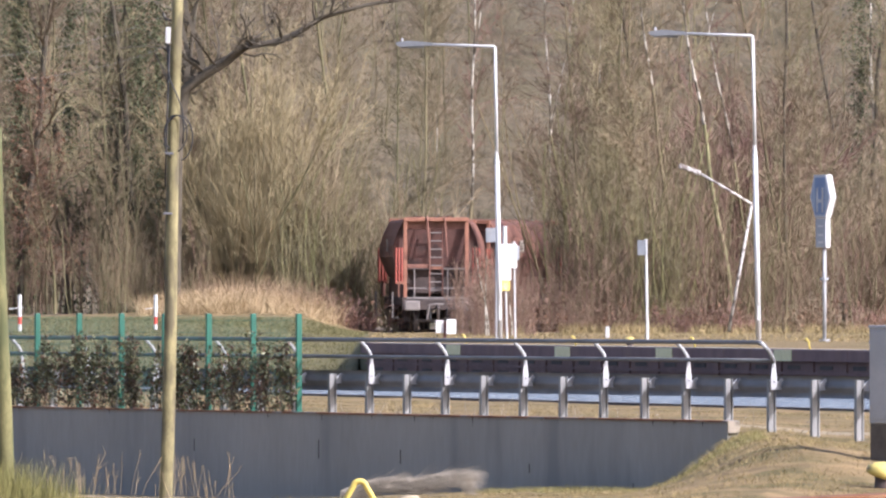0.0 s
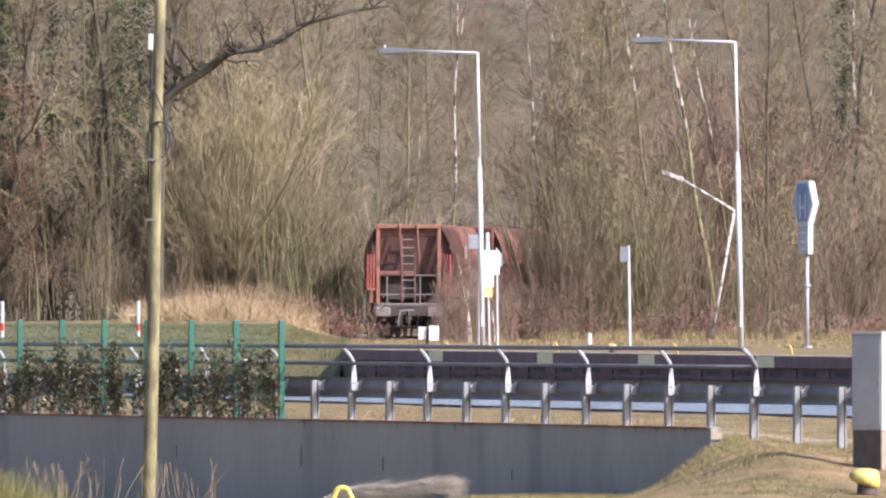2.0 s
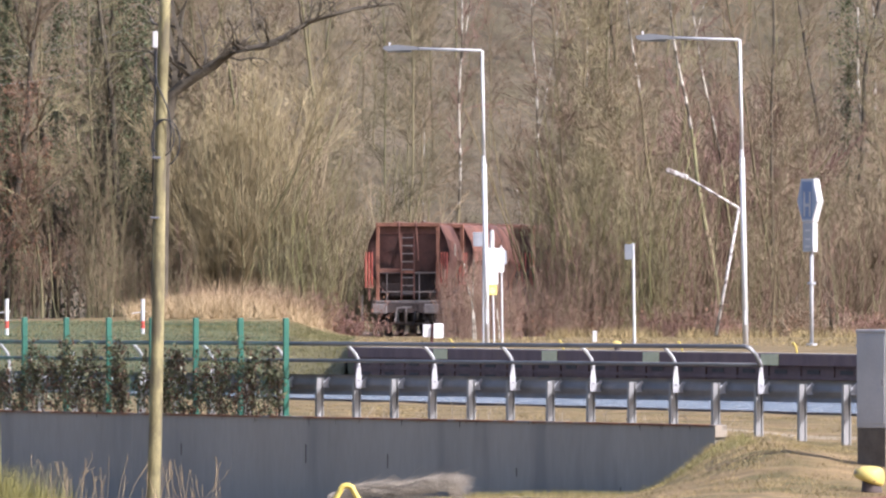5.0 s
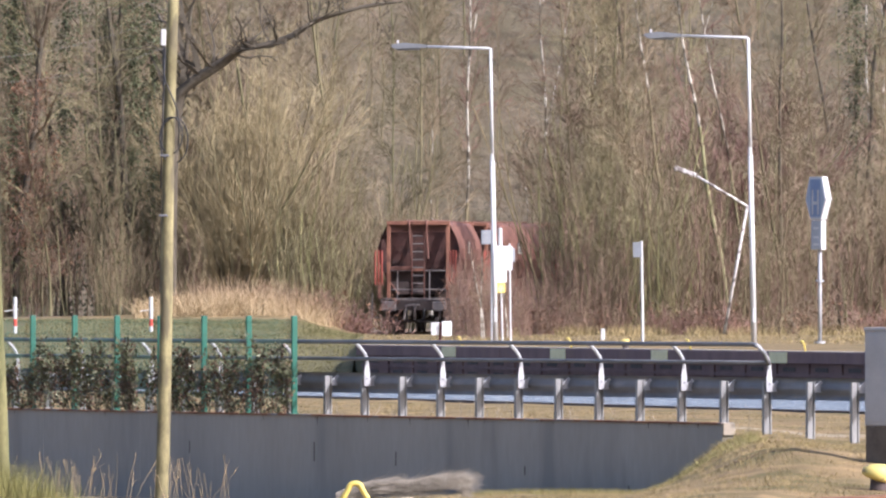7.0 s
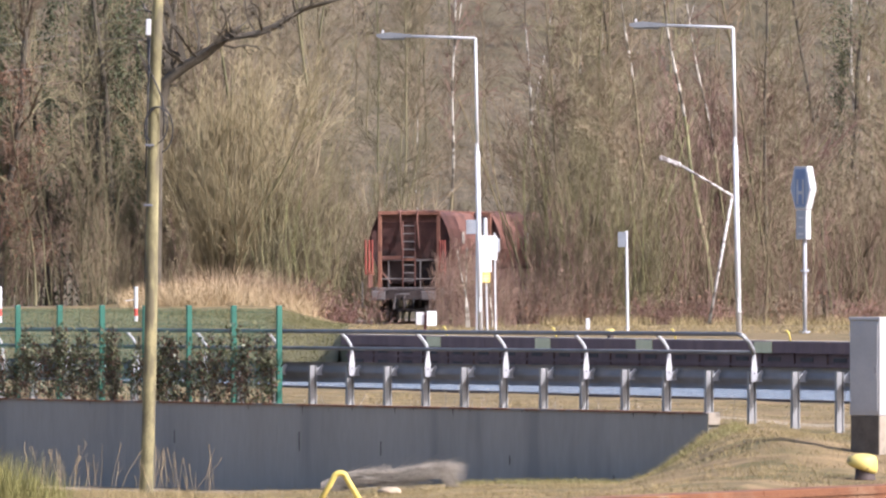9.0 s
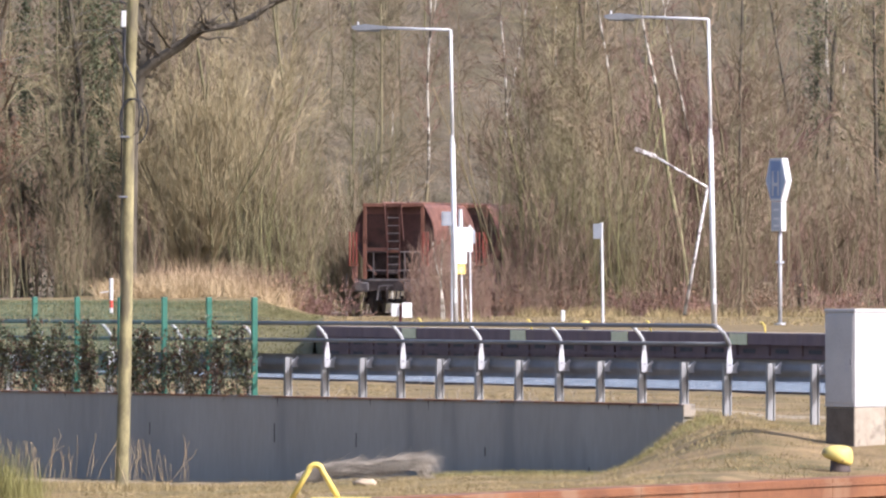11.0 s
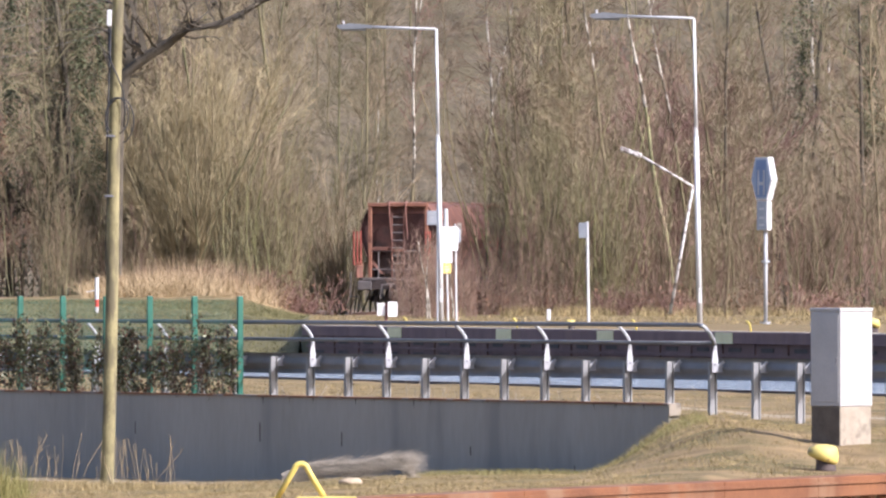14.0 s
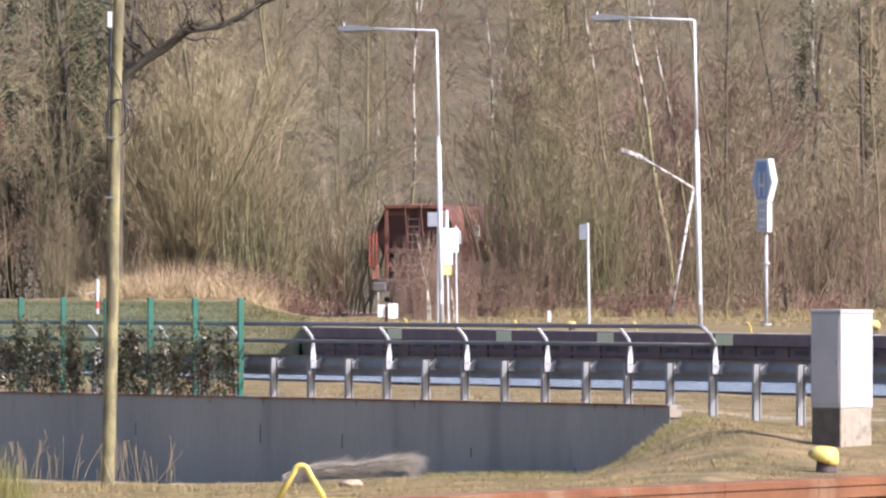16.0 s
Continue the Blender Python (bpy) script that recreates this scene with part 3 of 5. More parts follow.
def build_fence():
    f = thing("mesh_fence", G, "green wire mesh fence with steel posts on the wall", "fence")
    for j in range(12):
        k = 14.86 + 1.667 * j
        bm = box(bmesh.new(), k - 0.03, k + 0.03, 0.47, 0.56, 0.17, 1.73, 0.006)
        box(bm, k - 0.06, k + 0.06, 0.45, 0.61, 0.17, 0.18)
        part("post", bm, M_GREEN, f)
        bm = bmesh.new()
        for z in np.arange(0.22, 1.7, 0.2):
            for y in (0.575, 0.588):
                box(bm, k, k + 1.667, y - 0.002, y + 0.002, z - 0.0025, z + 0.0025)
        for i in range(33):
            x = k + 0.03 + i * 0.05
            box(bm, x - 0.0014, x + 0.0014, 0.58, 0.583, 0.2, 1.69)
        part("mesh_panel", bm, M_GREEN, f)
    rng = np.random.default_rng(5)
    c, b, pale, stems = [], [], [], []
    clumps = [(k, rng.uniform(0.14, 0.3), rng.uniform(0.55, 1.0)) for k in np.arange(15.0, 34, 0.42) + rng.normal(0, 0.12, 46)]
    for k1, wide, tall in clumps:                     # climbing shoots in ragged columns, with gaps that show the rail behind
        for i in range(rng.integers(4, 9)):
            k0 = rng.normal(k1, wide * 0.5)
            h = tall * rng.uniform(0.5, 1.12)
            p = np.array([max(k0, 14.95), 0.62, 0.17])
            for step in range(int(h / 0.07) + 2):
                q = p + [rng.normal(0, 0.03), rng.normal(0, 0.01), 0.07]
                stems.append((p, q, 0.007, 0.006))
                p = q
                for _ in range(rng.poisson(1.2 + 4.6 * (step * 0.07 / h) ** 0.8)):
                    u = rng.random()
                    (c if u < 0.66 else b if u < 0.94 else pale).append(p + rng.normal(0, 1, 3) * [0.075, 0.045, 0.045])
    for k1 in rng.uniform(15, 34, 26):                # low growth on the wall's edge
        for _ in range(rng.integers(12, 40)):
            (b if rng.random() < 0.5 else c).append(np.array([rng.normal(k1, 0.14), 0.62 + rng.normal(0, 0.03), 0.17 + abs(rng.normal(0, 0.12))]))
    iv = thing("climbing_creeper", G, "dark green and russet creeper climbing the mesh fence", "creeper")
    # the few pale leaves are glints of light on the creeper, set by colour
    for name, me in (("vine", stems_mesh("vine", stems, M_DBARK)), ("foliage", cards_mesh("foliage", c, 0.04, M_LEAF, rng)), ("glint_foliage", cards_mesh("glint_foliage", pale, 0.036, M_GLINTLEAF, rng)), ("withered_foliage", cards_mesh("withered_foliage", b, 0.034, M_CREEPB, rng))):
        o = tagged(new(name, me), kind="stuff")
        o.parent = iv


def build_far_wall():
    """Dark steel wall of the far quay with a waler, pale plates and recessed pans."""
    L = 62.0
    m = Matrix(((0.2332, 0.9724, 0, -2.1), (-0.9724, 0.2332, 0, 283.8), (0, 0, 1, 0), (0, 0, 0, 1)))
    w = tagged(thing("wall_far_quay", m, "dark brown steel canal wall with pale green plates", "wall"), kind="structure")
    part("sheeting", box(bmesh.new(), 0, L, 0.1, 0.3, -2.6, 0.6), M_DARK, w)
    x = 0.0
    while x < L - 0.1:
        part("waler", box(bmesh.new(), x + 0.01, min(x + 5.3, L) - 0.01, -0.08, 0.32, 0.6, 0.86, 0.01), M_DARK, w)
        x += 5.3
    part("coping", box(bmesh.new(), 0, L, -0.02, 0.6, 0.86, 0.88), M_CREAM, w, "pale worn coping")
    for x in (10.5, 21.9, 31.7, 42.3, 52.6):
        part("plate", box(bmesh.new(), x - 0.75, x + 0.75, -0.1, -0.085, 0.6, 0.85, 0.004), M_PALEG, w, "pale green marker plate")
    part("ledge", box(bmesh.new(), 0, L, 0.04, 0.1, 0.3, 0.36), M_DARK, w)
    k = 0.6
    while k < L - 2:                                  # sheet joints and pairs of dark slots
        part("joint", box(bmesh.new(), k - 0.35, k - 0.25, 0.06, 0.1, -1.6, 0.6), M_DARK, w)
        for z in (0.46, 0.18):
            part("slot", box(bmesh.new(), k + 0.2, k + 1.25, 0.085, 0.1, z - 0.05, z + 0.05), M_WAGD, w)
        k += 2.75


# ---------------------------------------------------------------- things on the near bank
def build_cabinet():
    c = thing("electrical_cabinet", pose(6.09, 143, -0.15, 0, 0, 43), "light grey electrical cabinet on a concrete plinth", "cabinet")
    part("plinth", box(bmesh.new(), -0.295, 0.295, -0.27, 0.27, -0.25, 0.44, 0.012), M_PLINTH, c, "pale concrete plinth")
    # added thin panel whose dark colour deepens the plinth's shaded side
    part("plinth_panel", box(bmesh.new(), -0.303, -0.294, -0.262, 0.262, -0.25, 0.435, 0.003), M_SHADESIDE, c, "dark added panel on the plinth's shaded side")
    part("body", box(bmesh.new(), -0.305, 0.305, -0.28, 0.28, 0.44, 1.7, 0.012), M_CAB, c)
    part("lid", box(bmesh.new(), -0.315, 0.315, -0.29, 0.29, 1.7, 1.75, 0.012), M_CAB, c)
    d = part("door", box(bmesh.new(), -0.315, -0.305, -0.25, 0.25, 0.5, 1.66, 0.003), M_CAB, c)
    bm = box(bmesh.new(), -0.328, -0.315, -0.23, -0.212, 1.0, 1.08, 0.004)
    part("handle", bm, M_GALV, d, "grey lever handle")
    for z in (0.62, 1.5):
        part("hinge", rod(bmesh.new(), (-0.316, 0.256, z), (-0.316, 0.256, z + 0.06), 0.009), M_GREY, d)


def lathe(bm, prof, sides=20):
    rings = [[bm.verts.new((r * math.cos(2 * math.pi * k / sides), r * math.sin(2 * math.pi * k / sides), z)) for k in range(sides)] for r, z in prof]
    for u, v in zip(rings, rings[1:]):
        for k in range(sides):
            bm.faces.new((u[k], u[(k + 1) % sides], v[(k + 1) % sides], v[k]))
    bm.faces.new(rings[0][::-1])
    bm.faces.new(rings[-1])
    return bm


def bollard(m, label, s=1.0):
    b = thing("mooring_bollard", m, label, "bollard", "mooring bollards")
    part("base_plate", lathe(bmesh.new(), [(0.2 * s, 0), (0.2 * s, 0.02 * s)]), M_CREAM, b, "chipped pale base")
    part("shaft", lathe(bmesh.new(), [(0.145 * s, 0.02 * s), (0.13 * s, 0.06 * s), (0.123 * s, 0.14 * s), (0.13 * s, 0.24 * s)]), M_WAGD, b, "dark worn shaft", smooth=True)
    prof = [(0.12, 0.155), (0.165, 0.165), (0.192, 0.19), (0.2, 0.24), (0.195, 0.29), (0.175, 0.33), (0.13, 0.358), (0.07, 0.37), (0.01, 0.373)]
    bm = lathe(bmesh.new(), [(r * s, z * s) for r, z in prof], 28)
    for v in bm.verts:                                # a lip on one side, the other side drawn down over the shaft
        k = min(max((0.3 * s - v.co.z) / (0.14 * s), 0), 1)
        v.co.z -= 0.34 * v.co.x * k
        v.co.x -= 0.035 * s
    part("head", bm, M_YELWORN, b, "worn yellow mushroom head", smooth=True)
    return b


def grab_hoop(m, label, w=0.6, h=0.42, r=0.033):
    o = thing("ladder_grab_hoop", m, label, "grab rail", "ladder hoops")
    pts = [(-w / 2, 0, -0.06)] + [(-w * 0.12 + 0.0, 0, h * 0.85)] + [(w * 0.12 * math.sin(a), 0, h * 0.85 + h * 0.15 * math.cos(a)) for a in np.linspace(-1.1, 1.1, 7)] + [(w * 0.12, 0, h * 0.85)] + [(w / 2, 0, -0.06)]
    part("hoop", pipe(bmesh.new(), pts, r, 10), M_YEL, o, smooth=True)
    for x in (-w / 2, w / 2):
        part("foot", lathe(bmesh.new(), [(0.06, -0.02), (0.06, 0.01), (0.045, 0.02)], 12), M_YEL, o).location = (x, 0, 0)
    return o


def build_near_things():
    bollard(pose(5.63, 136.9, -0.5), "yellow-topped mooring bollard on the quay edge")
    x = -0.93
    h = grab_hoop(pose(x, quay_y(x) + 0.12, -0.5), "bent yellow ladder hoop at the quay edge", 0.62, 0.4)
    part("step_plate", box(bmesh.new(), -0.05, 0.62, -0.12, 0.12, -0.005, 0.035, 0.008), M_YEL, h)
    s = thing("pale_stone", pose(-0.45, 147, -0.8, 0, 0, 10), "pale flat stone lying in the grass", "stone")
    bm = bmesh.new()
    bmesh.ops.create_icosphere(bm, subdivisions=3, radius=1)
    for v in bm.verts:
        n = 1 + 0.25 * noise.noise(v.co * 1.7)
        v.co = Vector((v.co.x * 0.17, v.co.y * 0.12, v.co.z * 0.065)) * n
    part("stone", bm, M_STONE, s, smooth=True)
    for x, y, k, turn in ((2.95, 155.6, 0.35, 30), (3.12, 155.3, 0.45, 100), (3.3, 155.2, 0.3, 200)):
        o = copy_thing(s, pose(x, y, yard_z(x, y) + 0.01, 0, 0, turn))
        o.scale = (k, k, k)
        tagged(o, "small pale stone at the foot of the wall")
    rng = np.random.default_rng(8)
    segs = []
    for i in range(3600):                             # heap of fine cut brushwood, frayed at one end
        x0 = rng.uniform(-1.25, 0.55)
        top = 0.31 + 0.04 * math.sin(x0 * 5) - 0.25 * max(-0.55 - x0, 0)
        p = np.array([x0, rng.normal(0, 0.16), top - (0.2 + 0.1 * min(x0 + 0.6, 0)) * rng.random() ** 1.5])
        d = np.array([1.0, rng.normal(0, 0.2), rng.normal(0.0, 0.13) + (0.35 if rng.random() < 0.02 else 0.0)])
        if x0 > 0.4 and rng.random() < 0.4:           # stems that hang from the cut end
            d = np.array([0.6, rng.normal(0, 0.3), -1.0])
        k = rng.uniform(0.002, 0.0042)
        for _ in range(3):
            q = p + d * rng.uniform(0.05, 0.12)
            q[2] = max(q[2], 0.02)
            segs.append((p, q, k, k * 0.7))
            d = d + rng.normal(0, 0.2, 3)
            p, k = q, k * 0.7
    b = thing("brushwood_heap", pose(-0.2, 151.5, -0.85, 0, -2, 0), "heap of grey cut brushwood in the grass", "brushwood")
    o = tagged(new("brushwood", stems_mesh("brushwood", segs, M_BRUSH)), kind="stuff")
    o.parent = b


def build_poles():
    """Wooden cable pole with fittings and its leaning neighbour."""
    p = thing("wooden_pole", pose(-3.93, 152, -1.05, 0, 1.38, 0), "weathered wooden utility pole with loose cable loops", "pole")
    bm = pipe(bmesh.new(), [(0.012 * math.sin(z * 0.9), 0, z) for z in np.arange(-0.3, 7.5, 0.37)], [0.1 - 0.0012 * i for i in range(22)], 16)
    part("shaft", bm, M_WOOD, p, smooth=True)
    part("junction_box", box(bmesh.new(), -0.16, -0.09, -0.06, 0.02, 6.62, 6.85, 0.01), M_WHITE, p, "small white junction box")
    part("hook", pipe(bmesh.new(), [(-0.09, 0, 6.95), (-0.16, 0, 6.97), (-0.2, 0, 7.02), (-0.2, 0, 7.07)], 0.012), M_BLACK, p)
    part("cable", pipe(bmesh.new(), [(-0.13, -0.03, 6.62), (-0.12, -0.05, 6.3), (-0.08, -0.1, 6.1), (0.02, -0.12, 5.9), (0.1, -0.08, 5.7), (0.13, -0.02, 5.4), (0.12, 0.0, 5.2)], 0.011), M_BLACK, p, "black cable", True)
    part("cable", pipe(bmesh.new(), [(-0.1, -0.06, 6.6), (-0.11, -0.06, 5.6), (-0.11, -0.06, 4.6)], 0.012), M_BLACK, p, "black cable", True)
    for cx, cz, rr in ((0.02, 5.35, 0.2), (0.06, 5.28, 0.25)):
        part("cable_loop", pipe(bmesh.new(), [(cx + rr * math.sin(a) * 0.8, -0.11 - 0.02 * math.sin(a), cz + rr * math.cos(a) * 1.3) for a in np.linspace(-2.6, 2.9, 22)], 0.01), M_BLACK, p, "loop of black cable", True)
    for z in (5.05, 4.2):
        part("clip", box(bmesh.new(), -0.13, 0.0, -0.11, -0.06, z, z + 0.03, 0.005), M_GALV, p)
    p2 = thing("leaning_pole", pose(-5.72, 141, -1.1, 0, -1.7, 0), "greenish wooden stay pole leaning beside the wall", "pole")
    part("shaft", pipe(bmesh.new(), [(0.01 * math.sin(z * 1.3), 0, z) for z in np.arange(-0.3, 5.5, 0.4)], [0.115 - 0.003 * i for i in range(15)], 16), M_MOSSWOOD, p2, smooth=True)
    for z0, z1 in ((6.0, 5.35), (5.55, 5.05)):
        a, b = Vector((-3.85, 152, z0)), Vector((-7.5, 149, z1))
        w = part("overhead_wire", pipe(bmesh.new(), [a.lerp(b, s) - Vector((0, 0, 0.25 * 4 * s * (1 - s))) for s in np.linspace(0, 1, 9)], 0.0016, 4), M_GALVD)
        tagged(w, "thin overhead wire strung from the wooden pole", "wire")


# ---------------------------------------------------------------- things on the far bank
def street_lamp(base, top_x, top_z, arm, head, label):
    bx, by, bz = base
    s = thing("street_lamp", pose(bx, by, bz), label, "street lamp", "street lamps")
    dx, h = top_x - bx, top_z - bz
    f = 0.615
    part("lower_column", rod(bmesh.new(), (0, 0, -0.15), (dx * f, 0, h * f), 0.074, 0.064, 14), M_WHITE, s, smooth=True)
    part("upper_column", rod(bmesh.new(), (dx * f, 0, h * f), (dx, 0, h), 0.045, 0.038, 12), M_WHITE, s, smooth=True)
    part("collar", rod(bmesh.new(), (dx * f - 0.01, 0, h * f - 0.12), (dx * f - 0.01, 0, h * f + 0.25), 0.065, 0.045, 12), M_WHITE, s)
    part("inspection_door", box(bmesh.new(), -0.04, 0.04, -0.08, -0.066, 0.6, 1.0, 0.004), M_WHITE, s)
    part("arm", pipe(bmesh.new(), [(dx, 0, h - 0.04), (dx - 0.03, 0, h), (dx - arm, 0, h + 0.06)], 0.036, 8), M_WHITE, s, smooth=True)
    bm = bmesh.new()
    prism(bm, [(dx - arm + 0.12, h + 0.02), (dx - arm + 0.1, h + 0.1), (dx - arm - head * 0.6, h + 0.16), (dx - arm - head, h + 0.11), (dx - arm - head, h + 0.05), (dx - arm - head * 0.9, h - 0.01)], -0.16, 0.16)
    hd = part("lamp_head", bm, M_LAMP, s, "flat grey lamp head")
    part("diffuser", box(bmesh.new(), dx - arm - head * 0.85, dx - arm - 0.1, -0.12, 0.12, h - 0.045, h + 0.0, 0.015), M_LAMP, hd)
    part("sensor", rod(bmesh.new(), (dx - arm - head * 0.8, 0, h + 0.14), (dx - arm - head * 0.8, 0, h + 0.23), 0.03, 0.025), M_WHITE, hd)
    return s


def build_leaning_lamp():
    s = thing("leaning_lamp", pose(9.85, 370, 0.95), "old street lamp with tree shade mottled into its paint, leaning far over before the wood", "street lamp", "street lamps")
    # the dark spots in this paint are the trees' shadow on the lamp
    mot = surf("tree_shade_mottled_paint", (0.5, 0.47, 0.44), (0.68, 0.65, 0.6), 0.7, 4, 30, c=(0.2, 0.17, 0.15), c_at=0.52, c_scale=5.5)
    part("column", rod(bmesh.new(), (0, 0, 0), (0.8, 0, 4.4), 0.055, 0.042, 12), mot, s, smooth=True)
    part("arm", rod(bmesh.new(), (0.8, 0, 4.4), (-0.98, 0, 5.45), 0.04, 0.042, 10), mot, s, smooth=True)
    m = Matrix.Translation((-0.98, 0, 5.45)) @ pose(0, 0, 0, 0, 20, 0)
    part("lamp_head", box(bmesh.new(), -0.78, 0.0, -0.14, 0.14, -0.08, 0.09, 0.04, m), mot, s, "battered pale lamp head")


def sign_board(name, parent, x, y, z, w, h, material, turn=0, label="", t=0.03):
    bm = box(bmesh.new(), -w / 2, w / 2, -t, 0, -h / 2, h / 2, 0.006)
    return part(name, bm, material, parent, label, m=pose(x, y, z, 0, 0, turn))


def build_signs():
    # cluster beside the first lamp
    s = thing("signpost", pose(1.85, 310, 0.82), "white steel post with overlapping white boards and a yellow plate", "sign")
    part("post", rod(bmesh.new(), (0, 0, -0.1), (-0.06, 0, 2.4), 0.028, 0.028), M_WHITE, s)
    part("top_pipe", rod(bmesh.new(), (-0.07, 0.02, 2.8), (-0.07, 0.02, 3.33), 0.075, 0.06), M_WHITE, s)
    sign_board("board", s, 0.02, -0.06, 2.46, 0.56, 0.7, M_WHITE, 24, "blank white board")
    sign_board("board", s, -0.03, -0.06, 1.94, 0.3, 0.36, M_WHITE, 24, "blank white board")
    y = sign_board("yellow_plate", s, -0.06, -0.06, 1.6, 0.28, 0.28, M_YEL, 24, "yellow plate with dark marks")
    for k, w in ((0.05, 0.14), (-0.02, 0.18), (-0.08, 0.1)):
        part("mark", box(bmesh.new(), -w / 2, w / 2, -0.036, -0.031, k - 0.012, k + 0.012), M_GREY, y)
    p = thing("white_post", pose(2.1, 312, 0.82, 0, -0.7, 0), "slim white post behind the signs", "post")
    part("shaft", rod(bmesh.new(), (0, 0, -0.1), (0, 0, 2.9), 0.03, 0.027), M_WHITE, p)
    part("small_box", box(bmesh.new(), 0.05, 0.15, -0.06, 0.06, 2.35, 2.75, 0.02), M_GREY, p)
    b = thing("grey_sign", pose(1.36, 303, 0.82), "grey sign fixed beside the lamp column", "sign")
    sign_board("board", b, 0, 0, 3.02, 0.3, 0.4, M_GREY, -10)
    for z in (2.92, 3.03, 3.14):
        part("bar", box(bmesh.new(), -0.11, 0.11, -0.036, -0.031, z - 0.02, z + 0.02), M_BRK, b)
    part("clamp", box(bmesh.new(), 0.12, 0.26, -0.02, 0.0, 2.96, 3.06), M_GREY, b)
    part("post", rod(bmesh.new(), (0.14, 0.03, -0.1), (0.14, 0.03, 3.1), 0.025), M_GREY, b)
    # double board low before the wagons
    d = thing("double_board", pose(0.05, 322, 0.8), "pair of small white boards on a dark red post", "sign")
    part("post", rod(bmesh.new(), (0, 0, -0.1), (0, 0, 0.58), 0.045), M_DKRED, d)
    sign_board("board", d, -0.15, -0.02, 0.42, 0.24, 0.38, M_WHITE, 6)
    sign_board("board", d, 0.19, -0.05, 0.42, 0.33, 0.44, M_WHITE, 30)
    # small white marker, lone post
    k = thing("marker_post", pose(4.93, 322, 0.8), "short white marker post in dry grass", "post")
    part("shaft", box(bmesh.new(), -0.06, 0.06, -0.05, 0.05, -0.1, 0.42, 0.015), M_WHITE, k)
    n = thing("sign_post", pose(5.71, 300, 0.87, 0, -0.8, 0), "slim white post with a small grey box at its top", "post")
    part("post", rod(bmesh.new(), (0, 0, -0.1), (0, 0, 2.84), 0.042, 0.038), M_WHITE, n)
    sign_board("board", n, -0.1, -0.03, 2.6, 0.26, 0.42, M_GREY, -20, "grey board", 0.05)
    # hexagonal blue sign
    h = thing("hexagonal_sign", pose(10.66, 300, 0.87), "blue hexagonal box sign with a white letter H on a pole", "sign")
    part("pole", rod(bmesh.new(), (0, 0, -0.1), (0, 0, 2.7), 0.055, 0.05, 12), M_BRK, h, smooth=True)
    part("collar", rod(bmesh.new(), (0, 0, 1.7), (0, 0, 1.76), 0.12), M_GREY, h)
    part("foot", rod(bmesh.new(), (0, 0, -0.02), (0, 0, 0.04), 0.16), M_GREY, h)
    turn = pose(-0.04, 0, 0, 0, 0, -46)
    bm = box(bmesh.new(), -0.2, 0.2, -0.09, 0.09, 2.6, 3.42, 0.01)
    lower = part("lower_box", bm, M_WHITE, h, "pale grey lower box", m=turn)
    part("face", box(bmesh.new(), -0.19, 0.19, -0.1, -0.092, 2.62, 3.4), M_GREY, lower)
    for z in (3.2, 2.95, 2.75):
        part("bar", box(bmesh.new(), -0.1, 0.1, -0.106, -0.102, z - 0.03, z + 0.03), M_WHITE, lower)
    hexo = [(-0.2, 3.44), (0.2, 3.44), (0.4, 4.0), (0.24, 4.64), (-0.24, 4.64), (-0.4, 4.0)]
    hx = part("sign_box", prism(bmesh.new(), hexo, -0.11, 0.11), M_WHITE, h, "white-rimmed hexagonal box", m=turn)
    c = (0, 4.02)
    part("face", prism(bmesh.new(), [(c[0] + (x - c[0]) * 0.9, c[1] + (z - c[1]) * 0.92) for x, z in hexo], -0.125, -0.112), M_PALEBLUE, hx, "faded grey-blue face")
    part("blue_panel", box(bmesh.new(), -0.19, 0.19, -0.1295, -0.126, 3.54, 4.55), M_BLUE, hx, "blue centre panel")
    bm = bmesh.new()
    for x0, x1, z0, z1 in ((-0.14, -0.07, 3.58, 4.28), (0.07, 0.14, 3.58, 4.28), (-0.07, 0.07, 3.86, 3.95)):
        box(bm, x0, x1, -0.135, -0.1305, z0, z1)
    part("letter_h", bm, M_BRK, hx, "white letter H")
    # red and white range posts on the lawn
    for x, y, z in ((-13.8, 350, 1.1), (-9.37, 350, 1.1)):
        r = thing("range_post", pose(x, y, z), "red and white banded post on the lawn", "post", "range posts")
        for i, mt in enumerate((M_WHITE, M_RED, M_WHITE, M_WHITE, M_WHITE)):
            part("band", rod(bmesh.new(), (0, 0, -0.1 + i * 0.24), (0, 0, 0.14 + i * 0.24), 0.062, 0.062, 10), mt, r)
        part("cross_arm", box(bmesh.new(), -0.26, 0.2, -0.015, 0.015, 0.66, 0.69, 0.004, pose(0, 0, 0, 0, -8, 0)), M_WHITE, r)
    # bollards and ladder hoops along the far quay
    for x, dy, s in ((4.55, 5.0, 0.62), (10.75, 6.0, 0.9)):
        bollard(pose(x, far_y(x) + dy, 0.86, 0, 0, 40), "yellow mooring bollard on the far quay", s)
    for x, y, z, lab in [(x, far_y(x) + 0.75, 0.86, "slanted yellow ladder grab bar on the far quay") for x in (0.6, 3.25, 5.9, 8.25)] + [(6.62, 190.0, 0.0, "slanted yellow ladder grab bar on the canal bank")]:
        o = thing("ladder_grab_bar", pose(x, y, z, 0, -28, 70), lab, "grab rail", "far grab bars")
        part("bar", pipe(bmesh.new(), [(0, 0, -0.05), (0, 0, 0.2), (0, 0.03, 0.27), (0, 0.08, 0.28)], 0.024), M_YEL, o, smooth=True)


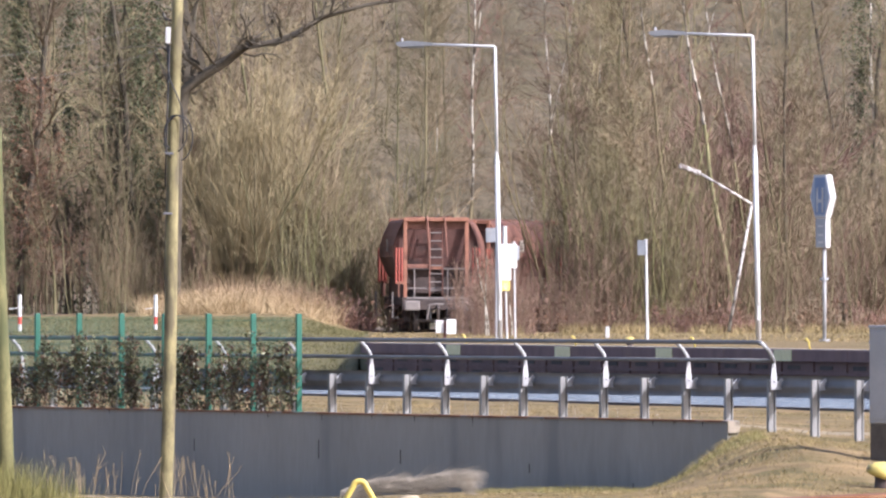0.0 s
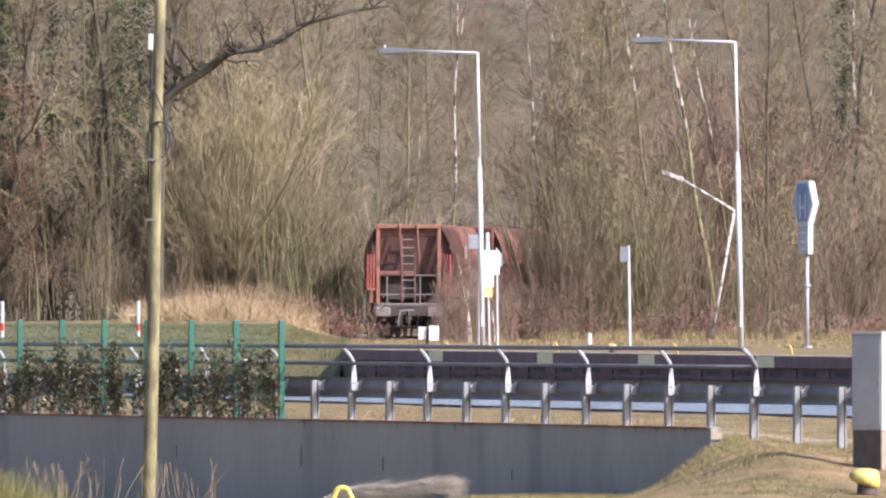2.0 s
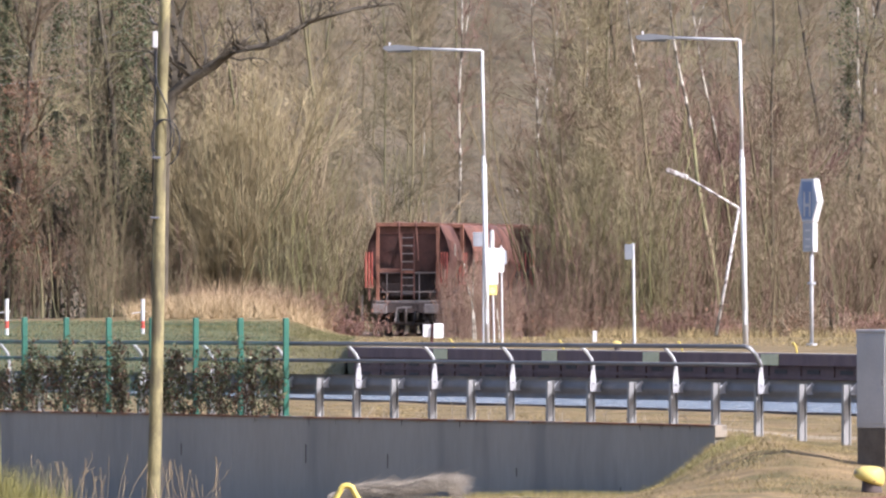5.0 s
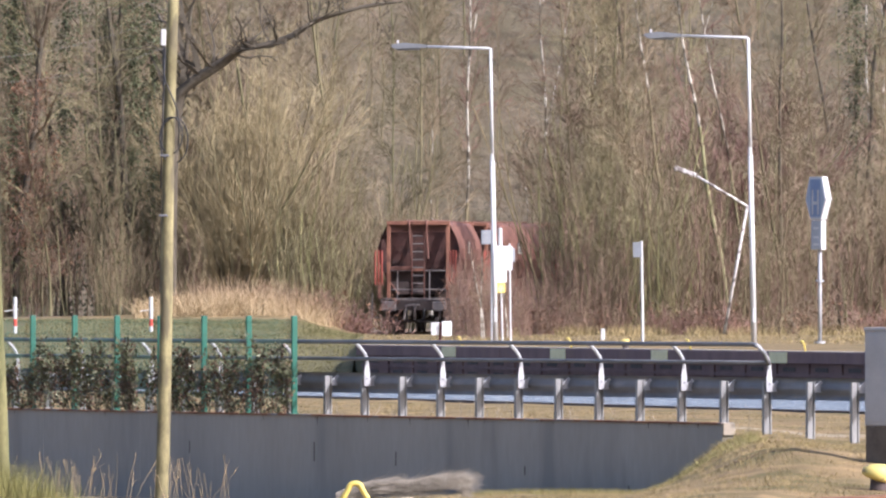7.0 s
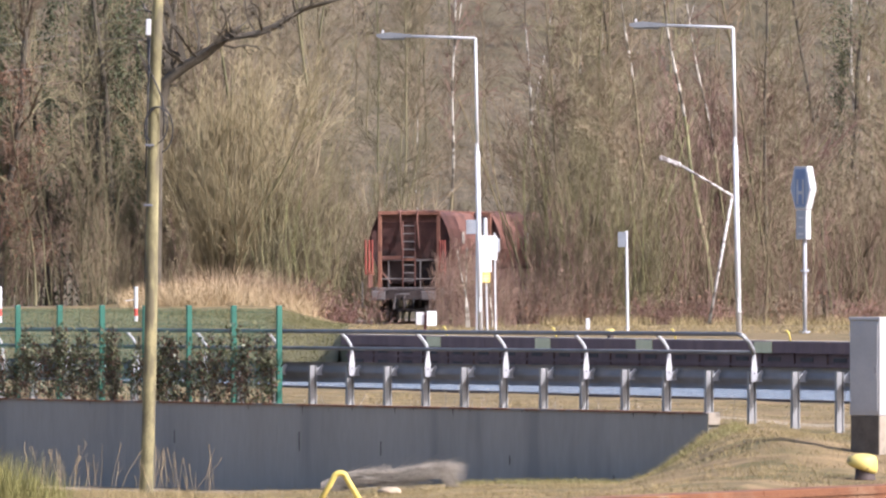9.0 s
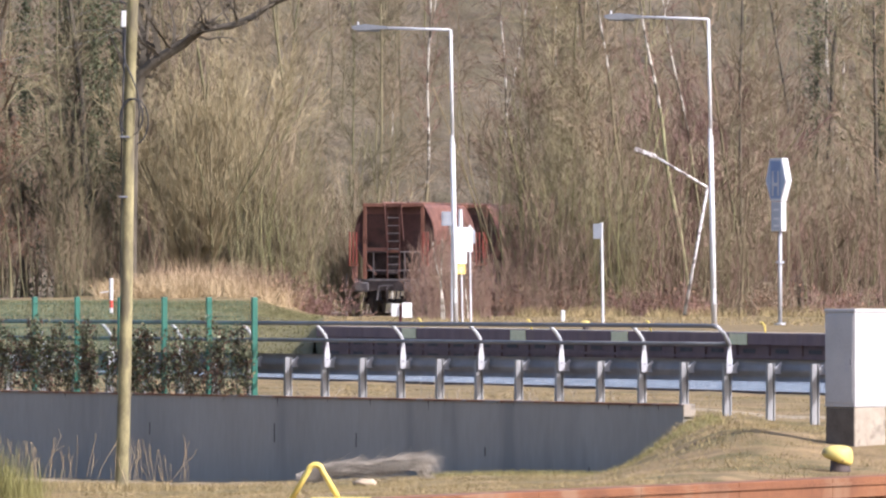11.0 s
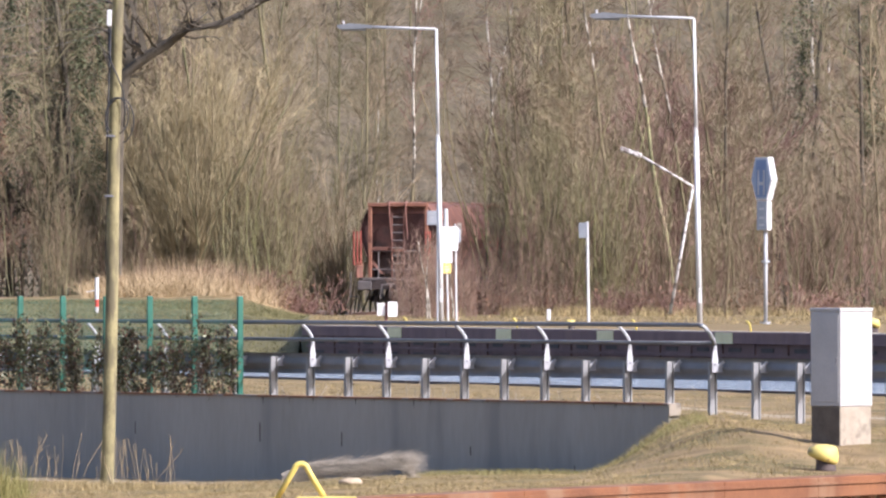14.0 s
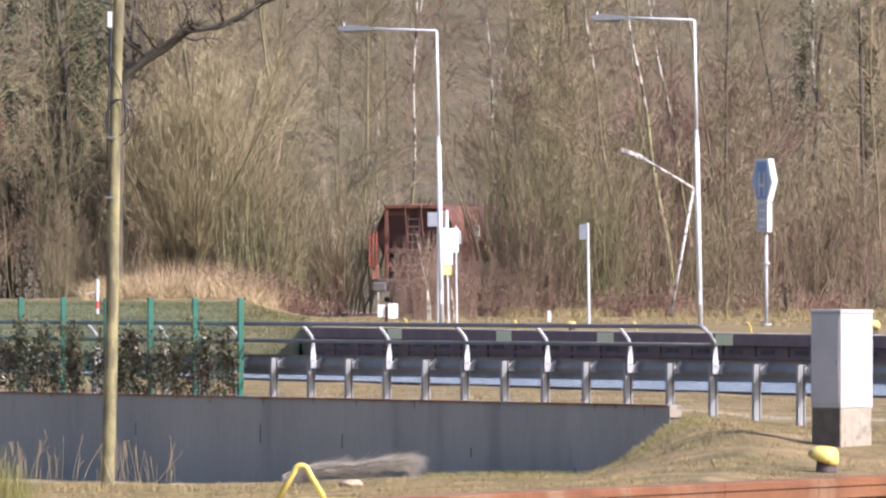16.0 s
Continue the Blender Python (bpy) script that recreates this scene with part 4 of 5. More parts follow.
# ---------------------------------------------------------------- railway
def track_at(s):
    """Place and heading on the siding: straight, then a curve to the right, climbing gently."""
    s0 = -14.0
    a = max(s, s0) / TRACK_R
    x, y = TRACK_X + TRACK_R * (1 - math.cos(a)), TRACK_Y + TRACK_R * math.sin(a)
    if s < s0:
        x, y = x + (s - s0) * math.sin(a), y + (s - s0) * math.cos(a)
    return x, y, 0.87 + 0.004 * (s + 5.3), a


def run(t):
    """How far up the siding the middle of the last wagon stands."""
    return START + SPEED * t - 0.5 * BRAKE * t * t


def build_track():
    t = tagged(thing("railway_track", Matrix(), "single railway siding on ballast curving into the wood", "railway"), kind="structure")
    ss = np.arange(-30, 100, 1.5)

    def ribbon(name, prof, mt):
        bm = bmesh.new()
        rings = []
        for s in ss:
            x, y, z, a = track_at(s)
            rings.append([bm.verts.new((x + o * math.cos(a), y - o * math.sin(a), z + h)) for o, h in prof])
        for u, v in zip(rings, rings[1:]):
            for k in range(len(prof) - 1):
                bm.faces.new((u[k], u[k + 1], v[k + 1], v[k]))
        return part(name, bm, mt, t)
    ribbon("ballast", [(-2.4, -0.6), (-1.6, -0.2), (1.6, -0.2), (2.4, -0.6)], M_BALLAST)
    for o in (-0.75, 0.75):
        ribbon("rail", [(o - 0.06, -0.15), (o - 0.05, -0.13), (o - 0.01, -0.1), (o - 0.035, -0.02), (o - 0.035, 0), (o + 0.035, 0), (o + 0.035, -0.02), (o + 0.01, -0.1), (o + 0.05, -0.13), (o + 0.06, -0.15)], M_RAIL)
    bm = box(bmesh.new(), -1.25, 1.25, -0.13, 0.13, -0.26, -0.152, 0.02)
    first = None
    for s in np.arange(-24, 60, 0.7):
        x, y, z, a = track_at(s)
        if first is None:
            first = part("sleeper", bm, M_SLEEPER, t, m=pose(x, y, z, 0, 0, -math.degrees(a)))
        else:
            o = new("sleeper", first.data)
            o.parent, o.matrix_basis = t, pose(x, y, z, 0, 0, -math.degrees(a))


def build_wagon(label):
    """Self-discharging hopper wagon; local y runs along the track, its end stands at y = -6."""
    w = thing("hopper_wagon", Matrix(), label, "railway wagon", "train of hopper wagons")
    half = [(0.0, 4.16), (0.6, 4.15), (1.08, 4.11), (1.2, 4.0), (1.43, 3.52), (1.53, 3.15), (1.53, 2.75), (1.25, 2.1), (0.75, 1.45)]
    out = half + [(-x, z) for x, z in half[::-1] if x]
    bm = bmesh.new()
    prism(bm, out, -4.75, 4.75)
    bmesh.ops.delete(bm, geom=[f for f in bm.faces if len(f.verts) > 4], context="FACES")
    part("hopper_body", bm, M_WAG, w)

    def sheet(name, pts, thick, mt):
        """A flat plate through pts, thickened inwards along y."""
        bm = bmesh.new()
        a = [bm.verts.new(p) for p in pts]
        b = [bm.verts.new((x, y - thick, z)) for x, y, z in pts]
        bm.faces.new(a), bm.faces.new(b[::-1])
        for k in range(len(pts)):
            bm.faces.new((a[k], b[k], b[(k + 1) % len(pts)], a[(k + 1) % len(pts)]))
        bmesh.ops.recalc_face_normals(bm, faces=bm.faces[:])
        part(name, bm, mt, w)
    # cheeks and slopes wear the shade-darkened red, the fascia above stays bright
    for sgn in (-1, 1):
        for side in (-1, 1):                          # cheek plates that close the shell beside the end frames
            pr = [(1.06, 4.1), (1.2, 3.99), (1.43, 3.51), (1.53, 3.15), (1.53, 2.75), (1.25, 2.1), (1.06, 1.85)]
            sheet("cheek_plate", [(side * x, sgn * 4.6, z) for x, z in pr], sgn * 0.03, M_WAGSHADE)
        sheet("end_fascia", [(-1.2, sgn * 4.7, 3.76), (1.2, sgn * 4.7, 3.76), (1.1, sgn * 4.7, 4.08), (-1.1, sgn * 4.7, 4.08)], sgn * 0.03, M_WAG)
        sheet("end_slope", [(-1.2, sgn * 4.7, 3.76), (1.2, sgn * 4.7, 3.76), (1.2, sgn * 4.4, 2.35), (-1.2, sgn * 4.4, 2.35)], sgn * 0.03, M_WAGSHADE)
    for y in np.arange(-4.4, 4.5, 1.1):                 # upright ribs round the body; their paler orange paints in sunlit stripes
        bm = bmesh.new()
        prism(bm, [(x * 1.01, 2.8 + (z - 2.8) * 1.01) for x, z in out], y - 0.045, y + 0.045)
        bmesh.ops.delete(bm, geom=[f for f in bm.faces if len(f.verts) > 4], context="FACES")
        part("rib", bm, M_WAGO, w)
    for x in (-0.5, 0.5):
        part("loading_hatch_edge", box(bmesh.new(), x - 0.04, x + 0.04, -4.5, 4.5, 4.14, 4.22, 0.01), M_WAG, w)
    for x in (-1.2, 1.2):                             # side sills and discharge flaps
        part("side_sill", box(bmesh.new(), x - 0.08, x + 0.08, -6.0, 6.0, 1.02, 1.3, 0.01), M_WAGD, w)
        part("discharge_flap", box(bmesh.new(), x * 0.95 - 0.03, x * 0.95 + 0.03, -4.2, 4.2, 1.2, 2.0, 0.01, pose(0, 0, 0)), M_WAG, w)
    for sgn in (-1, 1):
        y = sgn * 5.95
        part("headstock", box(bmesh.new(), -1.28, 1.28, y - 0.1, y + 0.1, 0.85, 1.2, 0.015), M_WAGD, w)
        part("end_platform", box(bmesh.new(), -1.28, 1.28, min(y, sgn * 4.1), max(y, sgn * 4.1), 1.22, 1.3, 0.01), M_BUFF, w)
        part("bulkhead", box(bmesh.new(), -1.2, 1.2, min(sgn * 4.05, sgn * 4.13), max(sgn * 4.05, sgn * 4.13), 1.3, 2.5), M_WAGD, w)
        f = sgn * 4.84                                # the end frame stands back from the buffers, over the platform
        for x in (-1.11, 1.11):
            part("end_post", box(bmesh.new(), x - 0.065, x + 0.065, f - 0.06, f + 0.06, 1.3, 4.05, 0.012), M_WAGO, w)
        part("top_beam", box(bmesh.new(), -1.18, 1.18, f - 0.1, f + 0.1, 4.03, 4.17, 0.015), M_WAGO, w)
        for x in (-0.23, 0.23):
            part("ladder_stile", box(bmesh.new(), x - 0.028, x + 0.028, f + sgn * 0.06, f + sgn * 0.1, 1.3, 3.78, 0.006), M_WAG, w)
        for z in np.arange(1.55, 3.8, 0.295):
            part("rung", rod(bmesh.new(), (-0.22, f + sgn * 0.08, z), (0.22, f + sgn * 0.08, z), 0.024, sides=6), M_BUFF, w)
        for x, b in ((-0.34, 2.75), (0.3, 2.75)):     # bent grab rails that start over the top beam
            part("grab_rail", pipe(bmesh.new(), [(x, f - sgn * 0.1, 4.2), (x, f + sgn * 0.08, 4.2), (x + 0.02, f + sgn * 0.17, 4.1), (x + 0.03, f + sgn * 0.17, 3.7), (x + 0.1, f + sgn * 0.14, b)], 0.036, 6), M_WAG, w)
        part("cross_beam", box(bmesh.new(), -1.04, -0.25, f - 0.05, f + 0.05, 2.34, 2.48, 0.01), M_WAG, w)
        part("ladder_clamp", box(bmesh.new(), -0.22, 0.22, f + sgn * 0.04 - 0.03, f + sgn * 0.04 + 0.03, 2.3, 2.42, 0.01), M_WAGO, w)
        bm = bmesh.new()
        for z in (1.62, 2.32):
            rod(bm, (-1.05, f, z), (1.05, f, z), 0.027, sides=6)
        for x in (-0.78, 0.42):
            rod(bm, (x, f, 1.3), (x, f, 2.32), 0.027, sides=6)
        part("end_railing", bm, M_BUFF, w)
        for x in (-0.95, 0.95):
            bf = part("buffer", rod(bmesh.new(), (x, y + sgn * 0.1, 1.0), (x, y + sgn * 0.5, 1.0), 0.13, 0.12, 12), M_BUFF, w)
            part("buffer_head", box(bmesh.new(), x - 0.28, x + 0.28, y + sgn * 0.55 - 0.05, y + sgn * 0.55 + 0.05, 0.82, 1.18, 0.05), M_BUFF, bf)
        bm = pipe(bmesh.new(), [(0, y + sgn * 0.1, 0.98), (0, y + sgn * 0.3, 0.98), (0, y + sgn * 0.38, 0.9), (0, y + sgn * 0.36, 0.62), (0, y + sgn * 0.3, 0.5)], 0.05)
        part("coupling", bm, M_STEEL, w)
        part("brake_pipe", pipe(bmesh.new(), [(-0.4, y + sgn * 0.3, 0.5), (-0.36, y + sgn * 0.3, 0.8), (-0.32, y + sgn * 0.3, 1.02), (-0.1, y + sgn * 0.3, 1.05), (0.2, y + sgn * 0.3, 1.05)], 0.035), M_BUFF, w)
        for x in (-0.3, 0.34):
            part("brake_hose", pipe(bmesh.new(), [(x, y + sgn * 0.1, 0.9), (x, y + sgn * 0.22, 0.8), (x * 0.9, y + sgn * 0.26, 0.5), (x * 0.6, y + sgn * 0.2, 0.38)], 0.028), M_BLACK, w)
        for x in (-1.5, 1.5):                         # red corner handrails and side panels of the platform
            for d in (0.0, 0.11, 0.22):
                xx = x - d * (1 if x > 0 else -1)
                part("corner_handrail", pipe(bmesh.new(), [(xx, y - sgn * d, 1.8), (xx, y - sgn * d, 3.08)], 0.034, 8), M_ORANGE, w, "signal red handrail")
            part("side_panel", box(bmesh.new(), x * 0.93 - 0.02, x * 0.93 + 0.02, min(sgn * 4.9, y), max(sgn * 4.9, y), 1.3, 1.86, 0.008), M_WAG, w)
            part("handrail_bracket", box(bmesh.new(), min(x, x * 0.8), max(x, x * 0.8), min(y, y - sgn * 0.3), max(y, y - sgn * 0.3), 1.78, 1.86), M_WAGO, w)
            part("step", box(bmesh.new(), x - 0.14, x + 0.1, y - 0.16, y + 0.16, 0.55, 0.6), M_BUFF, w)
            part("step_hanger", box(bmesh.new(), x - 0.14, x - 0.1, y - 0.02, y + 0.02, 0.55, 1.5), M_BUFF, w)
    for x in (-1.56, 1.56):                         # pale lettering panel, bars only
        pl = part("data_panel", box(bmesh.new(), x - 0.01, x + 0.01, -1.4, -0.75, 2.95, 3.4), M_CREAM, w, "pale data panel")
        for z in (3.05, 3.15, 3.25):
            part("bar", box(bmesh.new(), x * 1.008 - 0.006, x * 1.008 + 0.006, -1.3, -0.95, z, z + 0.04), M_WAGD, pl)
    for y in (-4.1, 4.1):
        for x in (-1.0, 1.0):
            bm = box(bmesh.new(), x - 0.06, x + 0.06, y - 1.25, y + 1.25, 0.42, 0.6, 0.02)
            box(bm, x - 0.09, x + 0.09, y - 0.35, y + 0.35, 0.35, 0.82, 0.02)
            part("bogie_frame", bm, M_WAGD, w)
    wheels = []
    for y in (-5.0, -3.2, 3.2, 5.0):
        ws = part("wheelset", rod(bmesh.new(), (-1.0, 0, 0), (1.0, 0, 0), 0.08, sides=10), M_STEEL, w, m=pose(0, y, 0.46))
        for x in (-0.75, 0.75):
            bm = rod(bmesh.new(), (x - 0.065, 0, 0), (x + 0.065, 0, 0), 0.46, sides=24)
            rod(bm, (x - 0.08 * (1 if x > 0 else -1), 0, 0), (x - 0.05 * (1 if x > 0 else -1), 0, 0), 0.485, sides=24)
            part("wheel", bm, M_STEEL, ws)
        wheels.append((ws, y))
    return w, wheels


# ---------------------------------------------------------------- woodland
def shoot(segs, rng, p, d, L, r, level, spec):
    """A stem that wanders, tapers and sends out the next order of branches."""
    n, wob, lift, start, kids, ang, ratio, rmin = spec[level]
    step = L / n
    for i in range(n):
        d = d + rng.normal(0, wob, 3) + np.array([0, 0, lift])
        d = d / np.linalg.norm(d)
        q = p + d * step
        r2 = max(r * (1 - 0.85 / n), rmin)
        segs.append((p, q, r, r2, level))
        f = (i + 1) / n
        if level + 1 < len(spec) and f >= start:
            for _ in range(rng.poisson(kids)):
                e = rng.normal(size=3)
                e -= d * e.dot(d)
                e /= np.linalg.norm(e) + 1e-9
                a = ang * rng.uniform(0.7, 1.3)
                shoot(segs, rng, p + (q - p) * rng.random(), d * math.cos(a) + e * math.sin(a), L * ratio * rng.uniform(0.6, 1.2) * (1.15 - 0.6 * f), max(r2 * 0.55, rmin), level + 1, spec)
        p, r = q, r2


def plant(name, m, segs, bark, twig, label, category, group, split=1, sides=5, extra=(), rng=np.random.default_rng(3), stemmed=False):
    """A tree has a trunk and a crown; a many-stemmed bush (split 0) has a crown alone."""
    t = thing(name, m, label, category, group)
    top = max(s[4] for s in segs)
    low = [s[:4] for s in segs if s[4] < split]
    limbs = [s[:4] for s in segs if split <= s[4] < max(top - 1, 1)]
    twigs = [s[:4] for s in segs if s[4] >= max(split, 1) and s[4] == top - 1 and s[4] >= 1]
    tips = [s[:4] for s in segs if s[4] == top]
    if low:
        o = new("trunk", stems_mesh("trunk", low, bark, sides))
        o.parent = t
    if stemmed:                                       # a clump: every stem is a part of its own
        one, stems = [], []
        for s in segs:
            if s[4] == 0:
                if one and np.abs(s[0] - one[-1][1]).max() > 1e-6:
                    stems.append(one)
                    one = []
                one.append(s[:4])
        for one in stems + [one]:
            o = new("stem", stems_mesh("stem", one, bark, 4))
            o.parent = t
        limbs = [s[:4] for s in segs if 0 < s[4] < top - 1]
    o = new("crown", twigs_mesh("crown", limbs, twigs, tips, twig, rng))
    o.parent = t
    if not low:
        tagged(o, kind="stuff")
    for nm, me in extra:
        o = new(nm, me)
        o.parent = t
    return t


UP = np.array([0.0, 0, 1])
O3 = np.zeros(3)
TIP = (1, 0.1, 0.03, 1, 0, 0, 0, 0.0065)              # last order of twigs: one spike each


def tall_tree(rng, h, r, dense=1.0, wob=0.045):
    segs = []
    spec = [(12, wob, 0.05, 0.18, 2.4 * dense, 0.9, 0.24, 0.02), (5, 0.16, 0.09, 0.15, 2.6, 0.75, 0.5, 0.009), (2, 0.2, 0.06, 0.1, 6.0 * dense, 0.65, 0.6, 0.0065), TIP]
    shoot(segs, rng, O3 - UP * 0.3, UP.copy(), h, r, 0, spec)
    return segs


def pole_thicket(rng, n, h, spread, r=0.022):
    """Many slim upright stems with short twigs."""
    segs = []
    spec = [(7, 0.06, 0.05, 0.15, 1.9, 0.5, 0.24, 0.009), (2, 0.16, 0.1, 0.2, 3.4, 0.55, 0.6, 0.0065), TIP]
    for _ in range(n):
        d = UP + rng.normal(0, 0.1, 3)
        shoot(segs, rng, np.array([rng.normal(0, spread), rng.normal(0, spread), -0.2]), d / np.linalg.norm(d), h * rng.uniform(0.55, 1.1), r * rng.uniform(0.6, 1.5), 0, spec)
    return segs


def fan_shrub(rng, n, h, open_):
    """Large willow-like shrub, limbs fanning out from one stool."""
    segs = []
    spec = [(8, 0.06, 0.045, 0.25, 1.9, 0.42, 0.42, 0.014), (4, 0.1, 0.07, 0.15, 2.0, 0.45, 0.5, 0.009), (2, 0.14, 0.08, 0.1, 2.6, 0.45, 0.7, 0.0065), TIP]
    for _ in range(n):
        q = rng.uniform(0, 2 * math.pi)
        k = rng.uniform(0.1, open_)
        d = np.array([math.cos(q) * k, math.sin(q) * k, 1.0])
        shoot(segs, rng, np.array([math.cos(q) * 0.3, math.sin(q) * 0.3, -0.3]), d / np.linalg.norm(d), h * rng.uniform(0.65, 1.05), rng.uniform(0.03, 0.07), 0, spec)
    return segs


def low_bush(rng, n, h, spread):
    segs = []
    spec = [(4, 0.14, 0.02, 0.1, 2.0, 0.7, 0.5, 0.008), (2, 0.2, 0.02, 0.1, 2.4, 0.7, 0.6, 0.008), TIP]
    for _ in range(n):
        d = UP + rng.normal(0, 0.5, 3)
        shoot(segs, rng, np.array([rng.normal(0, spread), rng.normal(0, spread * 0.6), -0.1]), d / np.linalg.norm(d), h * rng.uniform(0.5, 1.1), 0.012, 0, spec)
    return segs


def leaves_on(segs, rng, per, size, material, name, level):
    pts = [s[1] + rng.normal(0, 0.12, 3) for s in segs if s[4] >= level for _ in range(rng.poisson(per))]
    return (name, cards_mesh(name, pts, size, material, rng))


def in_track(x, y, gap):
    if y < 378:
        return False
    a = math.asin(min(max((y - TRACK_Y) / TRACK_R, -0.25), 0.95))
    return abs(x - (TRACK_X + TRACK_R * (1 - math.cos(a)))) * math.cos(a) < gap


def build_wood():
    rng = np.random.default_rng(11)
    R = random.Random(12)
    kinds = {}

    def put(kind, x, y, turn=None, size=1.0, lean=0.0):
        """The first of a kind is built in place, further ones are copies."""
        m = pose(x, y, far_z(x, y) - 0.05, 0, lean, R.uniform(0, 360) if turn is None else turn)
        k = R.choice(range(len(kinds[kind])))
        made, make = kinds[kind][k]
        if made is None:
            t = make(m)
            kinds[kind][k][0] = t
        else:
            t = copy_thing(made, m)
        t.scale = (size, size, size * R.uniform(0.92, 1.08))
        return t

    def kind(key, n, make):
        kinds[key] = [[None, make] for _ in range(n)]

    kind("tall", 5, lambda m: plant("bare_tree", m, tall_tree(rng, rng.uniform(12, 16), rng.uniform(0.04, 0.075)), M_BARK, M_TWIG, "slender bare tree with olive bark in the wood", "tree", "woodland trees"))
    kind("grey", 4, lambda m: plant("bare_tree", m, tall_tree(rng, rng.uniform(13, 18), rng.uniform(0.045, 0.085), 1.1), M_BARK, M_TWIGG, "tall bare grey-brown tree in the wood", "tree", "woodland trees"))
    kind("poles", 4, lambda m: plant("sapling_clump", m, pole_thicket(rng, 16, 6.5, 0.9), M_BARK, M_TWIG, "clump of thin upright olive saplings", "saplings", "sapling clumps", 0, stemmed=True))
    kind("olivepoles", 3, lambda m: plant("sapling_clump", m, pole_thicket(rng, 15, 7.5, 0.8, 0.03), M_POLE, M_TWIGG, "clump of straight yellow-olive saplings", "saplings", "sapling clumps", 0, stemmed=True))
    kind("redpoles", 3, lambda m: plant("sapling_clump", m, pole_thicket(rng, 16, 5.0, 0.9, 0.016), M_TWIGR, M_TWIGR, "clump of thin reddish-brown saplings", "saplings", "sapling clumps", 0, stemmed=True))
    kind("fan", 3, lambda m: plant("willow_shrub", m, fan_shrub(rng, 12, 6.6, 0.8), M_TWIGY, M_TWIGY, "large bare tan shrub with fanning limbs", "shrub", "willow shrubs", 0, stemmed=True))
    kind("brownfan", 3, lambda m: plant("willow_shrub", m, fan_shrub(rng, 12, 6.6, 0.7), M_BARK, M_TWIGG, "large bare brown shrub with fanning limbs", "shrub", "willow shrubs", 0, stemmed=True))
    kind("redfan", 2, lambda m: plant("willow_shrub", m, fan_shrub(rng, 12, 6.6, 0.7), M_BARK, M_TWIGR, "large bare shrub with reddish fanning twigs", "shrub", "willow shrubs", 0, stemmed=True))
    kind("bush", 3, lambda m: plant("bramble_bush", m, (b := low_bush(rng, 60, 1.3, 0.8)), M_TWIGR, M_TWIGR, "low reddish-brown bramble thicket with withered leaves", "bush", "brambles", 0, extra=[leaves_on(b, rng, 0.1, 0.05, M_BROWNLEAF, "withered_leaves", 1)]))
    kind("far", 4, lambda m: plant("bare_tree", m, tall_tree(rng, rng.uniform(13, 17), 0.06, 1.2), M_BARK, M_TWIGG, "distant bare tree on the wooded slope", "tree", "woodland trees"))

    def birch(x, y, dx, h, r=0.09, bow=0.0, forks=(), white=0.0):
        """A white trunk that leans dx over its height h and bows aside, with forks that leave it at some height; below the share white its bark is dark and rough."""
        spec = [(1, 0, 0, 2, 0, 0, 0, 0.02), (4, 0.12, 0.03, 0.2, 2.4, 0.6, 0.5, 0.012), (2, 0.2, 0.05, 0.1, 4.0, 0.6, 0.6, 0.0065), TIP]
        segs, rough, n = [], [], 18
        pts = [np.array([dx * f + bow * math.sin(math.pi * f) + 0.05 * math.sin(f * 17 + x), 0.2 * math.sin(f * 5 + y), h * f - 0.3]) for f in np.linspace(0, 1, n + 1)]
        for k in range(n):
            a, b = r * (1 - 0.8 * k / n), r * (1 - 0.8 * (k + 1) / n)
            (segs if k >= white * n else rough).append((pts[k], pts[k + 1], a, b, 0))
        for k in range(6, n):
            for _ in range(rng.poisson(1.3)):
                d = np.array([rng.normal(0, 0.6), rng.normal(0, 0.6), 1.0])
                shoot(segs, rng, pts[k], d / np.linalg.norm(d), rng.uniform(0.9, 2.2), 0.02, 1, spec)
        for at, lean in forks:
            p, k = pts[int(at * n)], r * (1 - 0.8 * at) * 0.75
            for step in range(6):
                q = p + np.array([lean * (1 - 0.09 * step), rng.normal(0, 0.05), 1.0]) * h * (1 - at) / 7
                segs.append((p, q, k, k * 0.86, 0))
                p, k = q, k * 0.86
        plant("birch_tree", pose(x, y, far_z(x, y)), segs, M_BIRCH, M_TWIGR, "white-barked bare birch at the wood's edge", "tree", "birches",
              extra=[("lower_trunk", stems_mesh("lower_trunk", [q[:4] for q in rough], M_BARK, 5))] if rough else ())

    # the great willow on the mound, shrubs and trees with a place of their own
    willow = fan_shrub(rng, 48, 9.0, 0.6)
    plant("willow_shrub", pose(-7.2, 394, far_z(-7.2, 394)), willow, M_BARK, M_TWIGP, "great bare willow with olive limbs and a domed rosy crown", "shrub", "willow shrubs", 0, stemmed=True)
    for x, y, k in ((-5.9, 400, 1.2), (-9.4, 402, 1.2), (-6.9, 405, 1.4)):
        put("fan", x, y, None, k)
    birch(1.02, 432, 0.25, 16.5, 0.085, 0.05, ((0.68, 0.16),), 0.3)
    birch(4.5, 442, -0.45, 17.0, 0.1, 0.12, ((0.82, 0.2), (0.55, 0.22)), 0.3)
    birch(6.1, 404, -0.25, 15.0, 0.09)
    birch(9.15, 399, -1.95, 14.0, 0.1, -0.1, (), 0.62)
    birch(10.75, 393, -2.3, 14.2, 0.115, 0.05, (), 0.55)
    birch(12.04, 404, -2.7, 15.0, 0.07, 0.1, ((0.8, 0.3),), 0.42)
    birch(18.4, 450, -0.6, 17.0, 0.13, 0.0)
    birch(19.0, 452, -0.4, 16.0, 0.1, 0.05)
    birch(3.6, 436, -0.2, 8.5, 0.05, 0.1)
